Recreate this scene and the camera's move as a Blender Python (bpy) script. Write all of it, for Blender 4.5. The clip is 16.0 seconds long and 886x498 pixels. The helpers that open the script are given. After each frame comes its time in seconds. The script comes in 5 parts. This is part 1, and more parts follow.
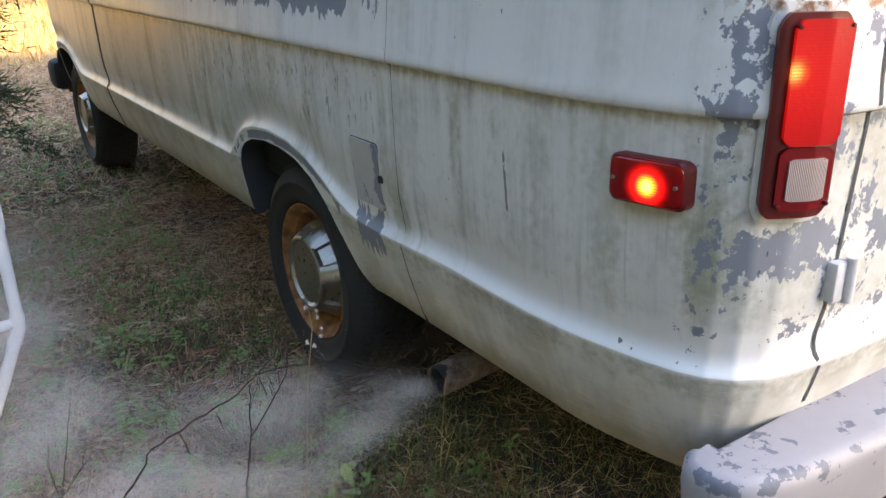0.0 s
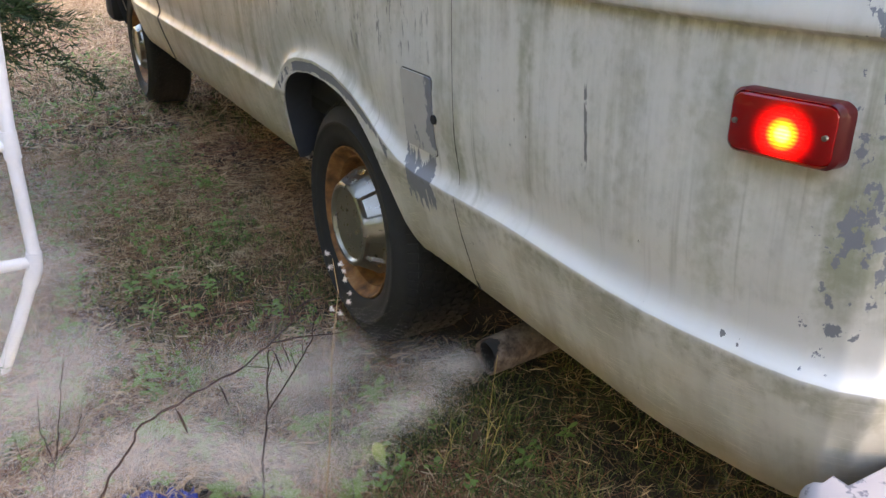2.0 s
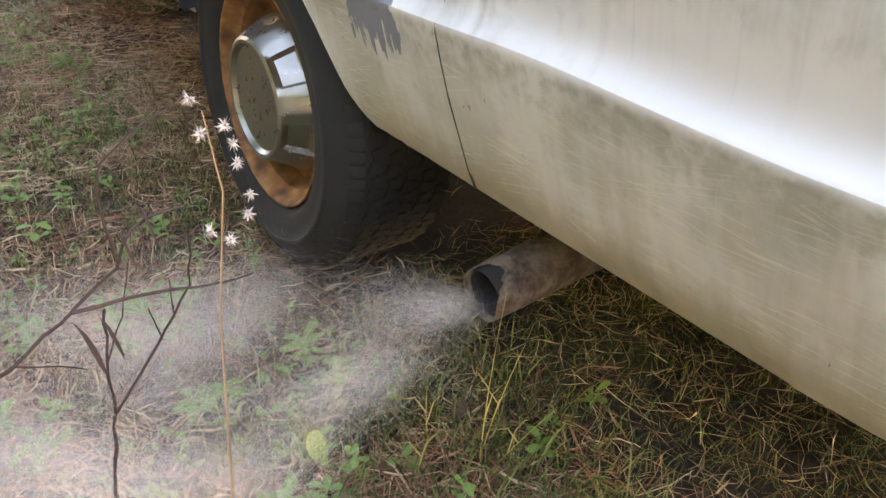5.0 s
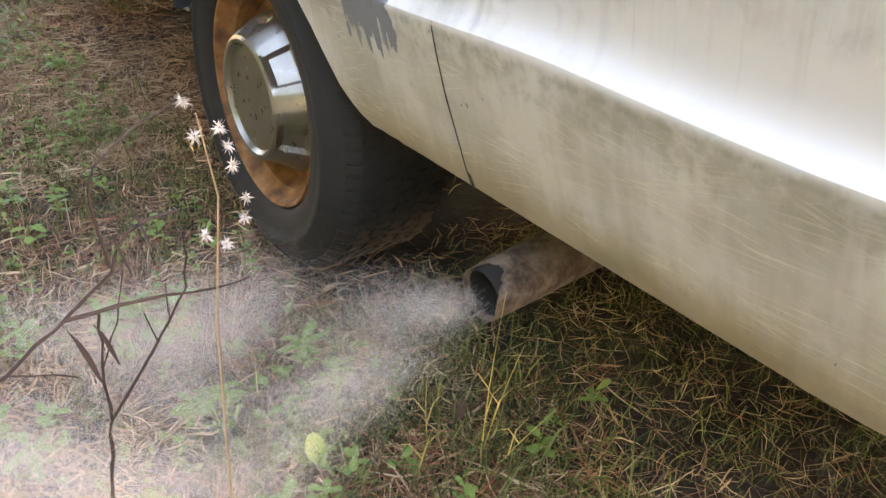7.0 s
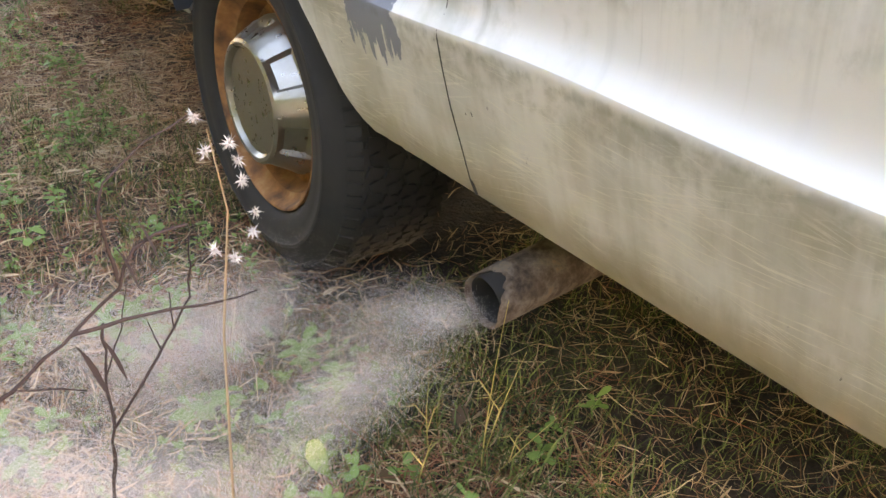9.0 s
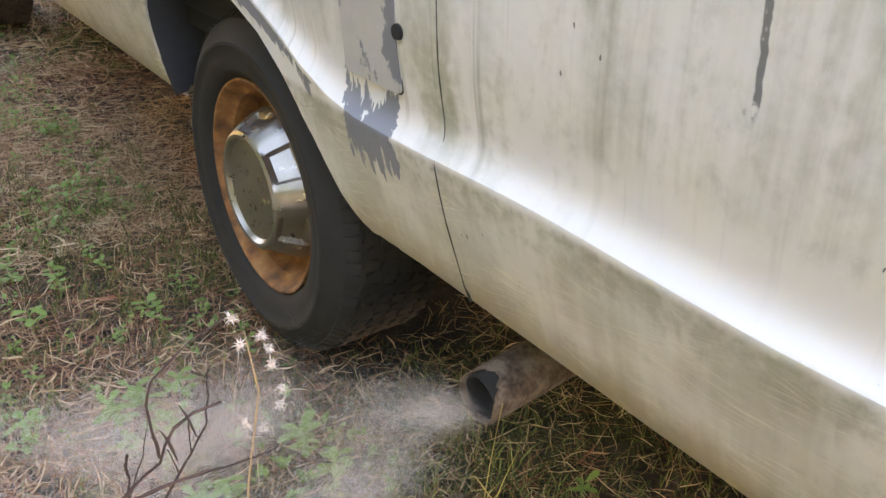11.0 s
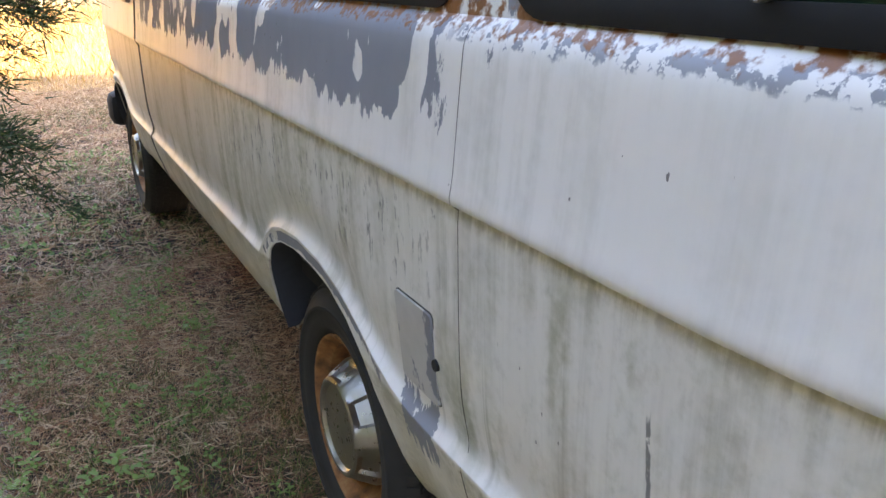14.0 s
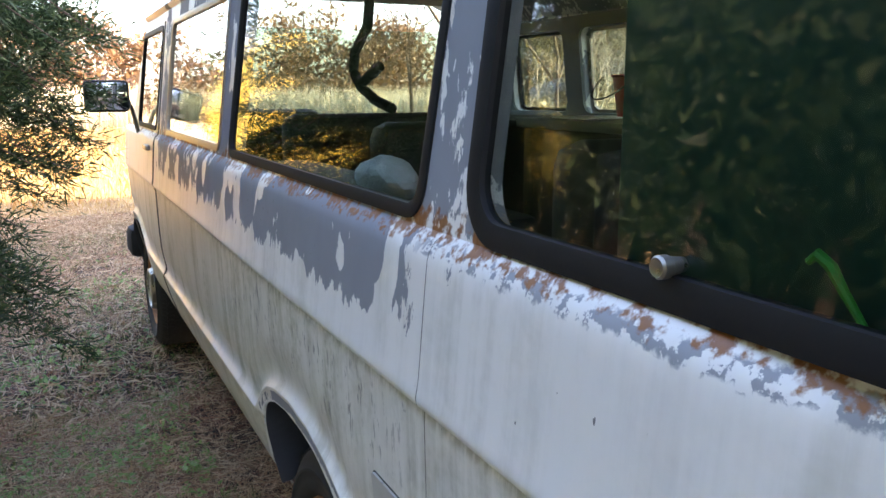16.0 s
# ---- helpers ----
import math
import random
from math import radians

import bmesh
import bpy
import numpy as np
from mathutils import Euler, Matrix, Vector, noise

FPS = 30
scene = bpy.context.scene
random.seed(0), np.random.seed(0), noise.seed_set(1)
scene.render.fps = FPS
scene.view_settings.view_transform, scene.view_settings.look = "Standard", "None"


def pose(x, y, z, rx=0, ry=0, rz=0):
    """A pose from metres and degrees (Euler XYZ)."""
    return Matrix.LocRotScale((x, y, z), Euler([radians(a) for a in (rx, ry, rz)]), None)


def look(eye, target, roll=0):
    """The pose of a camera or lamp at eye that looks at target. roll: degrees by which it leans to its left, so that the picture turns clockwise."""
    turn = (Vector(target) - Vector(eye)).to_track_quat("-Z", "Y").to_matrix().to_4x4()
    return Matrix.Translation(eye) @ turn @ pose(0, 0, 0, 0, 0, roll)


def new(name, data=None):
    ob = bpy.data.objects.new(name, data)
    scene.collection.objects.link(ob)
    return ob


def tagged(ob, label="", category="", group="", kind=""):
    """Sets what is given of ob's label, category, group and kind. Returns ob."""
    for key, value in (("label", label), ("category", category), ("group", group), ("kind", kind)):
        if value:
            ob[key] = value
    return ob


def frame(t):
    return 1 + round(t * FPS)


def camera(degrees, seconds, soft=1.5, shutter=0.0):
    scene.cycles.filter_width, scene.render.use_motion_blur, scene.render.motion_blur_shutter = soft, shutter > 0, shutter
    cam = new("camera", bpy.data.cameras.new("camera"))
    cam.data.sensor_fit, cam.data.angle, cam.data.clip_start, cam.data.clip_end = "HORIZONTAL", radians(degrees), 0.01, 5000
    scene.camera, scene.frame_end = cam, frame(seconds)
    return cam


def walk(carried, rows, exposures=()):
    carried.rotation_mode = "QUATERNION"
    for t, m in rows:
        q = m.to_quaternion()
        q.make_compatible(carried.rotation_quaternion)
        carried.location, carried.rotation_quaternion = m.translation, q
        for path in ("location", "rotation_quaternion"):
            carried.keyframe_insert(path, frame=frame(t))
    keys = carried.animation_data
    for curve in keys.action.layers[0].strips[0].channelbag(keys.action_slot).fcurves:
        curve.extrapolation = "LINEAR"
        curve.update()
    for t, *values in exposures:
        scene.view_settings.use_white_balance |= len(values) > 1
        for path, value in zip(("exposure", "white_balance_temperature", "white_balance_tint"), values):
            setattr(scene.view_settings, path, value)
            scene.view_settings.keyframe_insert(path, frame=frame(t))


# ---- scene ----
cam = camera(58.0, 16.0)
PATH = [
    (0, (0.284, 0.644, 1.248), (1.323, 2.2, 0.543), -1.1),
    (0.5, (0.24, 0.662, 1.228), (1.279, 2.202, 0.488), -0.9),
    (1, (0.25, 0.694, 1.204), (1.287, 2.229, 0.45), -1.7),
    (1.5, (0.322, 0.777, 1.18), (1.337, 2.323, 0.419), -1.4),
    (2, (0.423, 0.853, 1.149), (1.317, 2.451, 0.345), 0.4),
    (2.5, (0.465, 0.918, 1.131), (1.297, 2.509, 0.251), -1.2),
    (3, (0.475, 1.017, 1.106), (1.369, 2.547, 0.178), -1.9),
    (3.5, (0.502, 1.147, 1.05), (1.495, 2.597, 0.096), -1.6),
    (4, (0.556, 1.274, 0.967), (1.559, 2.704, -0.007), -0.5),
    (4.5, (0.63, 1.361, 0.884), (1.62, 2.782, -0.116), 0.9),
    (5, (0.648, 1.386, 0.85), (1.657, 2.788, -0.157), 1.9),
    (7.5, (0.652, 1.396, 0.848), (1.665, 2.789, -0.168), 1.4),
    (8, (0.649, 1.397, 0.851), (1.657, 2.791, -0.169), 1.5),
    (10.5, (0.647, 1.418, 0.895), (1.705, 2.791, -0.102), 3.0),
    (11, (0.63, 1.417, 0.976), (1.705, 2.808, 0.023), 2.2),
    (11.5, (0.62, 1.41, 1.042), (1.707, 2.836, 0.156), 1.5),
    (12, (0.605, 1.404, 1.109), (1.658, 2.892, 0.286), 0.8),
    (12.5, (0.625, 1.399, 1.178), (1.588, 2.972, 0.403), 0.0),
    (13, (0.653, 1.355, 1.236), (1.554, 2.989, 0.516), 0.3),
    (13.5, (0.63, 1.26, 1.28), (1.524, 2.913, 0.594), 0.1),
    (14, (0.653, 1.23, 1.315), (1.535, 2.901, 0.659), 0.2),
    (14.5, (0.682, 1.229, 1.363), (1.544, 2.946, 0.808), 0.4),
    (15, (0.69, 1.213, 1.401), (1.549, 2.956, 0.928), 0.4),
    (15.5, (0.695, 1.193, 1.426), (1.551, 2.95, 1.001), 0.1),
    (16, (0.702, 1.172, 1.45), (1.576, 2.929, 1.061), -0.1),
]
EXPOSURES = [(0, 3.05, 6900, 17), (1.5, 3.42, 7500, 21), (3.0, 3.75, 8100, 24), (5.0, 4.26, 8450, 25), (8.2, 4.44, 8600, 25), (11.0, 4.36, 8600, 25), (12.5, 3.92, 8100, 25), (13.5, 3.68, 7600, 25), (15.0, 3.6, 7300, 24), (16.0, 3.52, 6800, 22)]
walk(cam, [(t, look(eye, target, roll)) for t, eye, target, roll in PATH], EXPOSURES)

# ---- world, sun ----
world = bpy.data.worlds.new("world")
scene.world = world
world.use_nodes = True
wn = world.node_tree
sky = wn.nodes.new("ShaderNodeTexSky")
sky.sky_type, sky.sun_disc = "NISHITA", False
sky.sun_elevation, sky.sun_rotation = radians(23), radians(115)
sky.dust_density = 2.0
wn.nodes["Background"].inputs["Strength"].default_value = 0.15
wn.links.new(sky.outputs[0], wn.nodes["Background"].inputs["Color"])
sun = new("sun", bpy.data.lights.new("sun", "SUN"))
sun.data.energy, sun.data.angle, sun.data.color = 4.2, radians(0.6), (1.0, 0.82, 0.58)
sun.matrix_world = look((2.13 + 9.4, 2.0 - 2.2, 4.2), (2.13, 2.0, 0.0))


# ---- materials ----
class Graph:
    """A node material with short helpers."""

    def __init__(self, name, rough=0.6, metal=0.0):
        self.m = bpy.data.materials.new(name)
        self.m.use_nodes = True
        self.t = self.m.node_tree
        self.b = self.t.nodes["Principled BSDF"]
        self.b.inputs["Roughness"].default_value = rough
        self.b.inputs["Metallic"].default_value = metal
        self.P = self.node("ShaderNodeNewGeometry").outputs["Position"]

    def node(self, kind, **props):
        n = self.t.nodes.new(kind)
        for k, v in props.items():
            setattr(n, k, v)
        return n

    def put(self, socket, v):
        if hasattr(v, "is_output"):
            self.t.links.new(v, socket)
        else:
            socket.default_value = v if not isinstance(v, tuple) or len(v) == 4 or socket.type == "VECTOR" else (*v, 1)

    def f(self, op, a, b=0.0, clamp=False):
        n = self.node("ShaderNodeMath", operation=op, use_clamp=clamp)
        self.put(n.inputs[0], a), self.put(n.inputs[1], b)
        return n.outputs[0]

    def axis(self, i):
        n = self.node("ShaderNodeSeparateXYZ")
        self.put(n.inputs[0], self.P)
        return n.outputs[i]

    def noise(self, scale, stretch=(1, 1, 1), detail=4.0, rough=0.55, shift=0.0):
        m = self.node("ShaderNodeMapping")
        self.put(m.inputs[0], self.P)
        m.inputs["Scale"].default_value = stretch
        m.inputs["Location"].default_value = (shift, shift * 0.7, shift * 1.3)
        n = self.node("ShaderNodeTexNoise")
        self.put(n.inputs["Vector"], m.outputs[0])
        n.inputs["Scale"].default_value, n.inputs["Detail"].default_value, n.inputs["Roughness"].default_value = scale, detail, rough
        return n.outputs["Fac"]

    def step(self, v, a, b, c=0.0, d=1.0):
        n = self.node("ShaderNodeMapRange", interpolation_type="SMOOTHSTEP")
        for i, x in enumerate((v, a, b, c, d)):
            self.put(n.inputs[i], x)
        return n.outputs[0]

    def band(self, v, lo, hi, soft):
        return self.f("MULTIPLY", self.step(v, lo - soft, lo + soft), self.step(v, hi - soft, hi + soft, 1.0, 0.0))

    def mul(self, *vs):
        out = vs[0]
        for v in vs[1:]:
            out = self.f("MULTIPLY", out, v)
        return out

    def add(self, *vs):
        out = vs[0]
        for v in vs[1:]:
            out = self.f("ADD", out, v)
        return out

    def mix(self, fac, a, b):
        n = self.node("ShaderNodeMix", data_type="RGBA")
        self.put(n.inputs[0], fac), self.put(n.inputs[6], a), self.put(n.inputs[7], b)
        return n.outputs[2]

    def island(self):
        return self.node("ShaderNodeNewGeometry").outputs["Random Per Island"]

    def ramp(self, fac, *stops):
        n = self.node("ShaderNodeValToRGB")
        while len(n.color_ramp.elements) < len(stops):
            n.color_ramp.elements.new(0.5)
        for e, (p, c) in zip(n.color_ramp.elements, stops):
            e.position, e.color = p, (*c, 1)
        self.put(n.inputs[0], fac)
        return n.outputs[0]

    def bump(self, height, strength=0.3, distance=0.002):
        n = self.node("ShaderNodeBump")
        n.inputs["Strength"].default_value, n.inputs["Distance"].default_value = strength, distance
        self.put(n.inputs["Height"], height)
        self.put(self.b.inputs["Normal"], n.outputs[0])

    def done(self, color, rough=None):
        self.put(self.b.inputs["Base Color"], color)
        if rough is not None:
            self.put(self.b.inputs["Roughness"], rough)
        return self.m


def simple(name, color, rough=0.6, metal=0.0, vary=0.25, scale=40.0, bump=0.2):
    g = Graph(name, rough, metal)
    n = g.noise(scale)
    dark = tuple(c * (1 - vary) for c in color)
    lite = tuple(min(1, c * (1 + vary)) for c in color)
    if bump:
        g.bump(g.noise(scale * 4), bump, 0.001)
    return g.done(g.mix(n, dark, lite))


def leafy(name, *colors, rough=0.55, through_light=0.35):
    """Foliage: a colour for each blade or leaf, a part of the light going through."""
    g = Graph(name, rough)
    n = len(colors)
    col = g.ramp(g.island(), *[(i / max(1, n - 1), c) for i, c in enumerate(colors)])
    tr = g.node("ShaderNodeBsdfTranslucent")
    g.put(tr.inputs[0], col)
    mx = g.node("ShaderNodeMixShader")
    mx.inputs[0].default_value = through_light
    out = g.t.nodes["Material Output"]
    g.done(col)
    g.t.links.new(g.b.outputs[0], mx.inputs[1]), g.t.links.new(tr.outputs[0], mx.inputs[2])
    g.t.links.new(mx.outputs[0], out.inputs[0])
    return g.m


def van_paint():
    g = Graph("weathered_paint", 0.42)
    y0, z0 = g.axis(1), g.axis(2)
    wob, wob2 = g.noise(11, detail=6, rough=0.7, shift=1.5), g.noise(13, (1, 2.2, 0.6), 6, 0.7, 4.5)
    y, z = g.add(y0, g.mul(g.f('SUBTRACT', wob, 0.5), 0.09)), g.add(z0, g.mul(g.f('SUBTRACT', wob2, 0.5), 0.10))
    fine, mid, big = g.noise(60, detail=6), g.noise(9, detail=5), g.noise(2.2)
    streak = g.noise(1.0, (0.3, 19, 1.0), 5, 0.62)
    streak2 = g.noise(1.0, (0.3, 62, 2.2), 5, 0.62, 3.0)
    white = g.mix(big, (0.74, 0.73, 0.705), (0.80, 0.79, 0.76))
    # a film of grime and algae that has run down in streaks
    zone = g.add(g.mul(g.band(z0, 0.70, 1.027, 0.012), g.add(0.45, g.mul(g.step(z, 0.62, 0.8, 0.0, 0.55), 1.0))), g.mul(g.band(z, 1.03, 1.24, 0.03), 0.50))
    patch = g.step(g.noise(2.6, (1, 1.4, 1.0), 4, 0.6, 17.0), 0.36, 0.62, 0.25, 1.0)
    film = g.mul(g.step(g.add(g.mul(streak, 0.46), g.mul(streak2, 0.16), g.mul(mid, 0.22), g.mul(fine, 0.16)), 0.42, 0.66), zone, patch)
    col = g.mix(g.mul(film, 0.72), white, (0.18, 0.185, 0.115))
    col = g.mix(g.mul(g.step(g.noise(34, (1, 1, 0.7), 6, 0.7, 19.0), 0.5, 0.72), g.add(g.step(z0, 0.626, 0.616), g.band(z0, 0.69, 1.027, 0.02)), 0.24), col, (0.20, 0.20, 0.14))
    # broad green runs of algae, and a grown-in line under the crease
    runs = g.mul(g.step(g.add(g.mul(g.noise(1.0, (0.2, 9, 1.3), 4, 0.6, 29.0), 0.8), g.mul(fine, 0.2)), 0.48, 0.64), g.band(z0, 0.64, 1.02, 0.05), g.step(g.noise(2.0, shift=33.0), 0.4, 0.56))
    col = g.mix(g.mul(runs, 0.72), col, (0.185, 0.205, 0.095))
    drips = g.mul(g.step(g.noise(1.0, (0.2, 34, 0.9), 4, 0.6, 41.0), 0.55, 0.66), g.band(z, 0.66, 1.02, 0.05), g.step(g.noise(1.7, shift=37.0), 0.44, 0.58))
    col = g.mix(g.mul(drips, 0.45), col, (0.13, 0.135, 0.085))
    crease = g.mul(g.band(g.add(z0, g.mul(g.f('SUBTRACT', streak2, 0.5), 0.07)), 0.575, 0.622, 0.015), g.step(g.add(g.mul(mid, 0.5), g.mul(fine, 0.5)), 0.40, 0.60))
    col = g.mix(g.mul(crease, g.step(z0, 0.617, 0.609), 0.45), col, (0.13, 0.135, 0.06))
    # cream dirt film, stronger forwards where the sunlit field's bounce is painted in
    warm_bounce = g.step(y, 2.1, 4.2)
    col = g.mix(g.mul(g.add(g.step(z0, 0.626, 0.616), g.band(z0, 0.70, 1.027, 0.025)), g.add(0.16, g.mul(warm_bounce, 0.34))), col, (0.52, 0.49, 0.37))
    # the skirt, splashed with mud and scratched
    skirt = g.step(z0, 0.626, 0.612)
    mud = g.step(g.add(g.mul(mid, 0.6), g.mul(streak, 0.4)), 0.38, 0.62)
    col = g.mix(g.mul(skirt, g.add(0.10, g.mul(mud, 0.44))), col, (0.31, 0.29, 0.20))
    col = g.mix(g.mul(g.step(z, 0.50, 0.42), 0.55), col, (0.30, 0.25, 0.13))
    straight = g.P
    for slope, shift, amount in ((0.10, 5.0, 0.55), (-0.22, 15.0, 0.45), (0.32, 25.0, 0.40), (-0.05, 35.0, 0.5)):
        lean = g.node("ShaderNodeCombineXYZ")
        g.put(lean.inputs[1], y0), g.put(lean.inputs[2], g.add(z0, g.mul(y0, slope)))
        g.P = lean.outputs[0]
        scr = g.mul(g.step(g.noise(1.0, (1, 9, 430), 2, 0.5, shift), 0.605, 0.64), g.band(z, 0.43, 0.60, 0.03), g.step(g.noise(1.0, (1, 6, 9), 2, 0.5, shift + 3), 0.46, 0.58))
        g.P = straight
        col = g.mix(g.mul(scr, amount), col, (0.78, 0.75, 0.64))
    # paint gone down to the grey primer
    flake = g.add(g.mul(g.step(y0, 1.45, 1.40), g.f('SUBTRACT', g.noise(55, (1, 1, 0.9), 5, 0.6, 23.0), 0.5), 0.28), g.mul(g.noise(20, (1, 1.5, 0.7), 7, 0.65, 2.0), 0.55), g.mul(g.noise(6.5, (1, 1, 0.8), 3, 0.5, 7.0), 0.45))
    chips = g.add(g.mul(g.noise(60, (1, 1, 0.8), 6, 0.65, 2.0), 0.52), g.mul(g.noise(14, (1, 1, 0.8), 3, 0.5, 7.0), 0.48))
    near = g.step(y0, 1.50, 1.42)
    flake = g.add(g.mul(flake, g.f('SUBTRACT', 1.0, near)), g.mul(chips, near))
    up = g.mul(g.band(y, 2.13, 4.9, 0.08), g.add(1.0, g.mul(g.band(y0, 2.25, 3.5, 0.2), 0.25)), g.step(z, 1.05, 1.16), g.step(g.noise(7, (1, 1, 0.6), 2, 0.5, 13.0), 0.62, 0.52))
    loose = g.mul(g.step(y, 1.43, 1.33), g.band(z, 0.62, 1.3, 0.03), 0.56)
    beside = g.mul(g.band(y, 1.272, 1.338, 0.022), g.band(z, 0.985, 1.30, 0.03), 0.92)
    below = g.mul(g.band(y, 1.232, 1.312, 0.02), g.band(z, 0.775, 0.868, 0.022), 0.98)
    corner = g.f('MAXIMUM', loose, g.f('MAXIMUM', beside, below))
    filler = g.mul(g.band(y, 2.195, 2.335, 0.018), g.band(g.add(z, g.mul(g.f('SUBTRACT', streak2, 0.5), 0.16)), 0.565, 0.672, 0.016), 1.02)
    pillar = g.mul(g.band(y, 1.98, 2.16, 0.02), g.step(z, 1.12, 1.3))
    lip = g.node("ShaderNodeAttribute", attribute_name="lip").outputs["Fac"]
    gone = g.f("MAXIMUM", g.f("MAXIMUM", up, corner), g.f("MAXIMUM", filler, g.f("MAXIMUM", g.mul(pillar, 0.95), g.mul(lip, 1.05))))
    level = g.f("SUBTRACT", 1.0, gone)
    primer = g.step(g.f("SUBTRACT", flake, g.add(0.42, g.mul(level, 0.30))), -0.004, 0.012)
    primer = g.mul(primer, g.step(gone, 0.05, 0.2))
    grey = g.mix(mid, (0.185, 0.20, 0.235), (0.26, 0.275, 0.31))
    col = g.mix(primer, col, grey)
    # dark pinholes and chips
    speck = g.mul(g.step(g.noise(75, (1, 1, 0.55), 2, 0.5, 9.0), 0.735, 0.75), g.step(g.noise(5, detail=2, shift=4.0), 0.5, 0.6))
    col = g.mix(g.mul(speck, 0.85), col, (0.07, 0.07, 0.07))
    dark = g.mul(g.step(g.noise(1.0, (17, 60, 17), 5, 0.65, 11.0), 0.575, 0.64), g.band(y, 2.2, 3.5, 0.15), g.band(z, 0.84, 0.99, 0.05))
    col = g.mix(g.mul(dark, 0.75), col, (0.09, 0.095, 0.09))
    mark = g.mul(g.band(g.add(y0, g.mul(g.f('SUBTRACT', fine, 0.5), 0.006), g.mul(z0, -0.085)), 1.6515, 1.6575, 0.0007), g.band(z, 0.80, 0.91, 0.01), g.step(fine, 0.30, 0.42))
    col = g.mix(g.mul(mark, 0.85), col, (0.10, 0.105, 0.11))
    edge = g.mul(g.band(g.add(z0, g.mul(g.f('SUBTRACT', fine, 0.5), 0.03)), 1.233, 1.252, 0.003), g.step(g.noise(45, (1, 1, 1), 4, 0.6, 21.0), 0.48, 0.52))
    col = g.mix(g.mul(edge, g.step(y0, 2.2, 2.1), 0.9), col, grey)
    under = g.mul(g.band(z0, 1.004, 1.027, 0.008), g.step(g.add(g.mul(streak2, 0.6), g.mul(fine, 0.4)), 0.42, 0.56))
    col = g.mix(g.mul(under, 0.32), col, (0.16, 0.15, 0.10))
    line = g.mul(g.band(z0, 0.608, 0.618, 0.003), g.step(g.add(g.mul(streak2, 0.5), g.mul(fine, 0.5)), 0.46, 0.58))
    col = g.mix(g.mul(line, 0.25), col, (0.16, 0.15, 0.10))
    # rust along the window ledge
    ledge = g.mul(g.band(g.add(z0, g.mul(g.f('SUBTRACT', fine, 0.5), 0.06)), 1.247, 1.29, 0.005), g.step(g.add(g.mul(g.noise(14, shift=6.0), 0.5), g.mul(g.noise(55, detail=5), 0.5)), 0.45, 0.53))
    lamp_rust = g.mul(g.step(y, 1.36, 1.30), g.band(z, 1.165, 1.26, 0.012), g.step(g.noise(30, shift=8.0), 0.42, 0.55))
    rust = g.f("MAXIMUM", ledge, lamp_rust)
    col = g.mix(rust, col, g.mix(fine, (0.13, 0.045, 0.018), (0.36, 0.15, 0.05)))
    rough = g.add(0.36, g.mul(primer, 0.3), g.mul(film, 0.25), g.mul(skirt, 0.2))
    g.bump(g.add(g.mul(primer, -0.6), g.mul(rust, fine), g.mul(fine, 0.12)), 0.35, 0.0015)
    return g.done(col, rough)


def glass(name, tint):
    g = Graph(name)
    tr, gl, mx, fr = (g.node(k) for k in ("ShaderNodeBsdfTransparent", "ShaderNodeBsdfGlossy", "ShaderNodeMixShader", "ShaderNodeLayerWeight"))
    tr.inputs[0].default_value = (*tint, 1)
    gl.inputs["Roughness"].default_value = 0.015
    fr.inputs[0].default_value = 0.5
    g.put(mx.inputs[0], g.add(0.015, g.mul(g.f("POWER", fr.outputs["Facing"], 3.0), 0.97)))
    g.t.links.new(tr.outputs[0], mx.inputs[1]), g.t.links.new(gl.outputs[0], mx.inputs[2])
    g.t.links.new(mx.outputs[0], g.t.nodes["Material Output"].inputs[0])
    return g.m


def lit_lens(name, centre, reach, power, hot):
    """Red lamp plastic with a bulb burning behind it."""
    g = Graph(name, 0.2)
    g.b.inputs["Base Color"].default_value = (0.28, 0.002, 0.004, 1)
    d = g.node("ShaderNodeVectorMath", operation="DISTANCE")
    g.put(d.inputs[0], g.P)
    d.inputs[1].default_value = centre
    near = g.step(d.outputs["Value"], reach, 0.0)
    facet = g.add(0.6, g.mul(g.noise(220, detail=2), 0.8))
    g.put(g.b.inputs["Emission Color"], g.ramp(near, (0.0, (0.6, 0.0, 0.0)), (0.6, (1.0, 0.012, 0.008)), (0.85, (1.0, 0.012 + 0.16 * hot, 0.01)), (0.97, (1.0, 0.02 + 0.45 * hot, 0.012 + 0.05 * hot)), (1.0, (1.0, 0.30 + 0.2 * hot, 0.06))))
    ribs = g.add(0.75, g.mul(g.f("SINE", g.mul(g.axis(2), 1500.0)), 0.25))
    core = g.step(d.outputs["Value"], 0.019, 0.004)
    g.put(g.b.inputs["Emission Strength"], g.mul(g.add(g.f("POWER", near, 1.6), g.mul(core, 5.0 * (1 - hot))), facet, ribs, power))
    g.bump(g.noise(160, detail=1), 0.25, 0.001)
    return g.m


def ribbed_lens():
    """Clear plastic, fluted upright, with the reflector's dull silver behind."""
    g = Graph("clear_ribbed_lens", 0.25)
    d = g.node("ShaderNodeVectorMath", operation="DOT_PRODUCT")
    g.put(d.inputs[0], g.P)
    d.inputs[1].default_value = (1.0, -0.55, 0.0)
    flute = g.f("SINE", g.mul(d.outputs["Value"], 2200.0))
    g.bump(flute, 0.7, 0.001)
    return g.done(g.mix(g.add(0.5, g.mul(flute, 0.5)), (0.30, 0.22, 0.20), (0.50, 0.43, 0.41)))


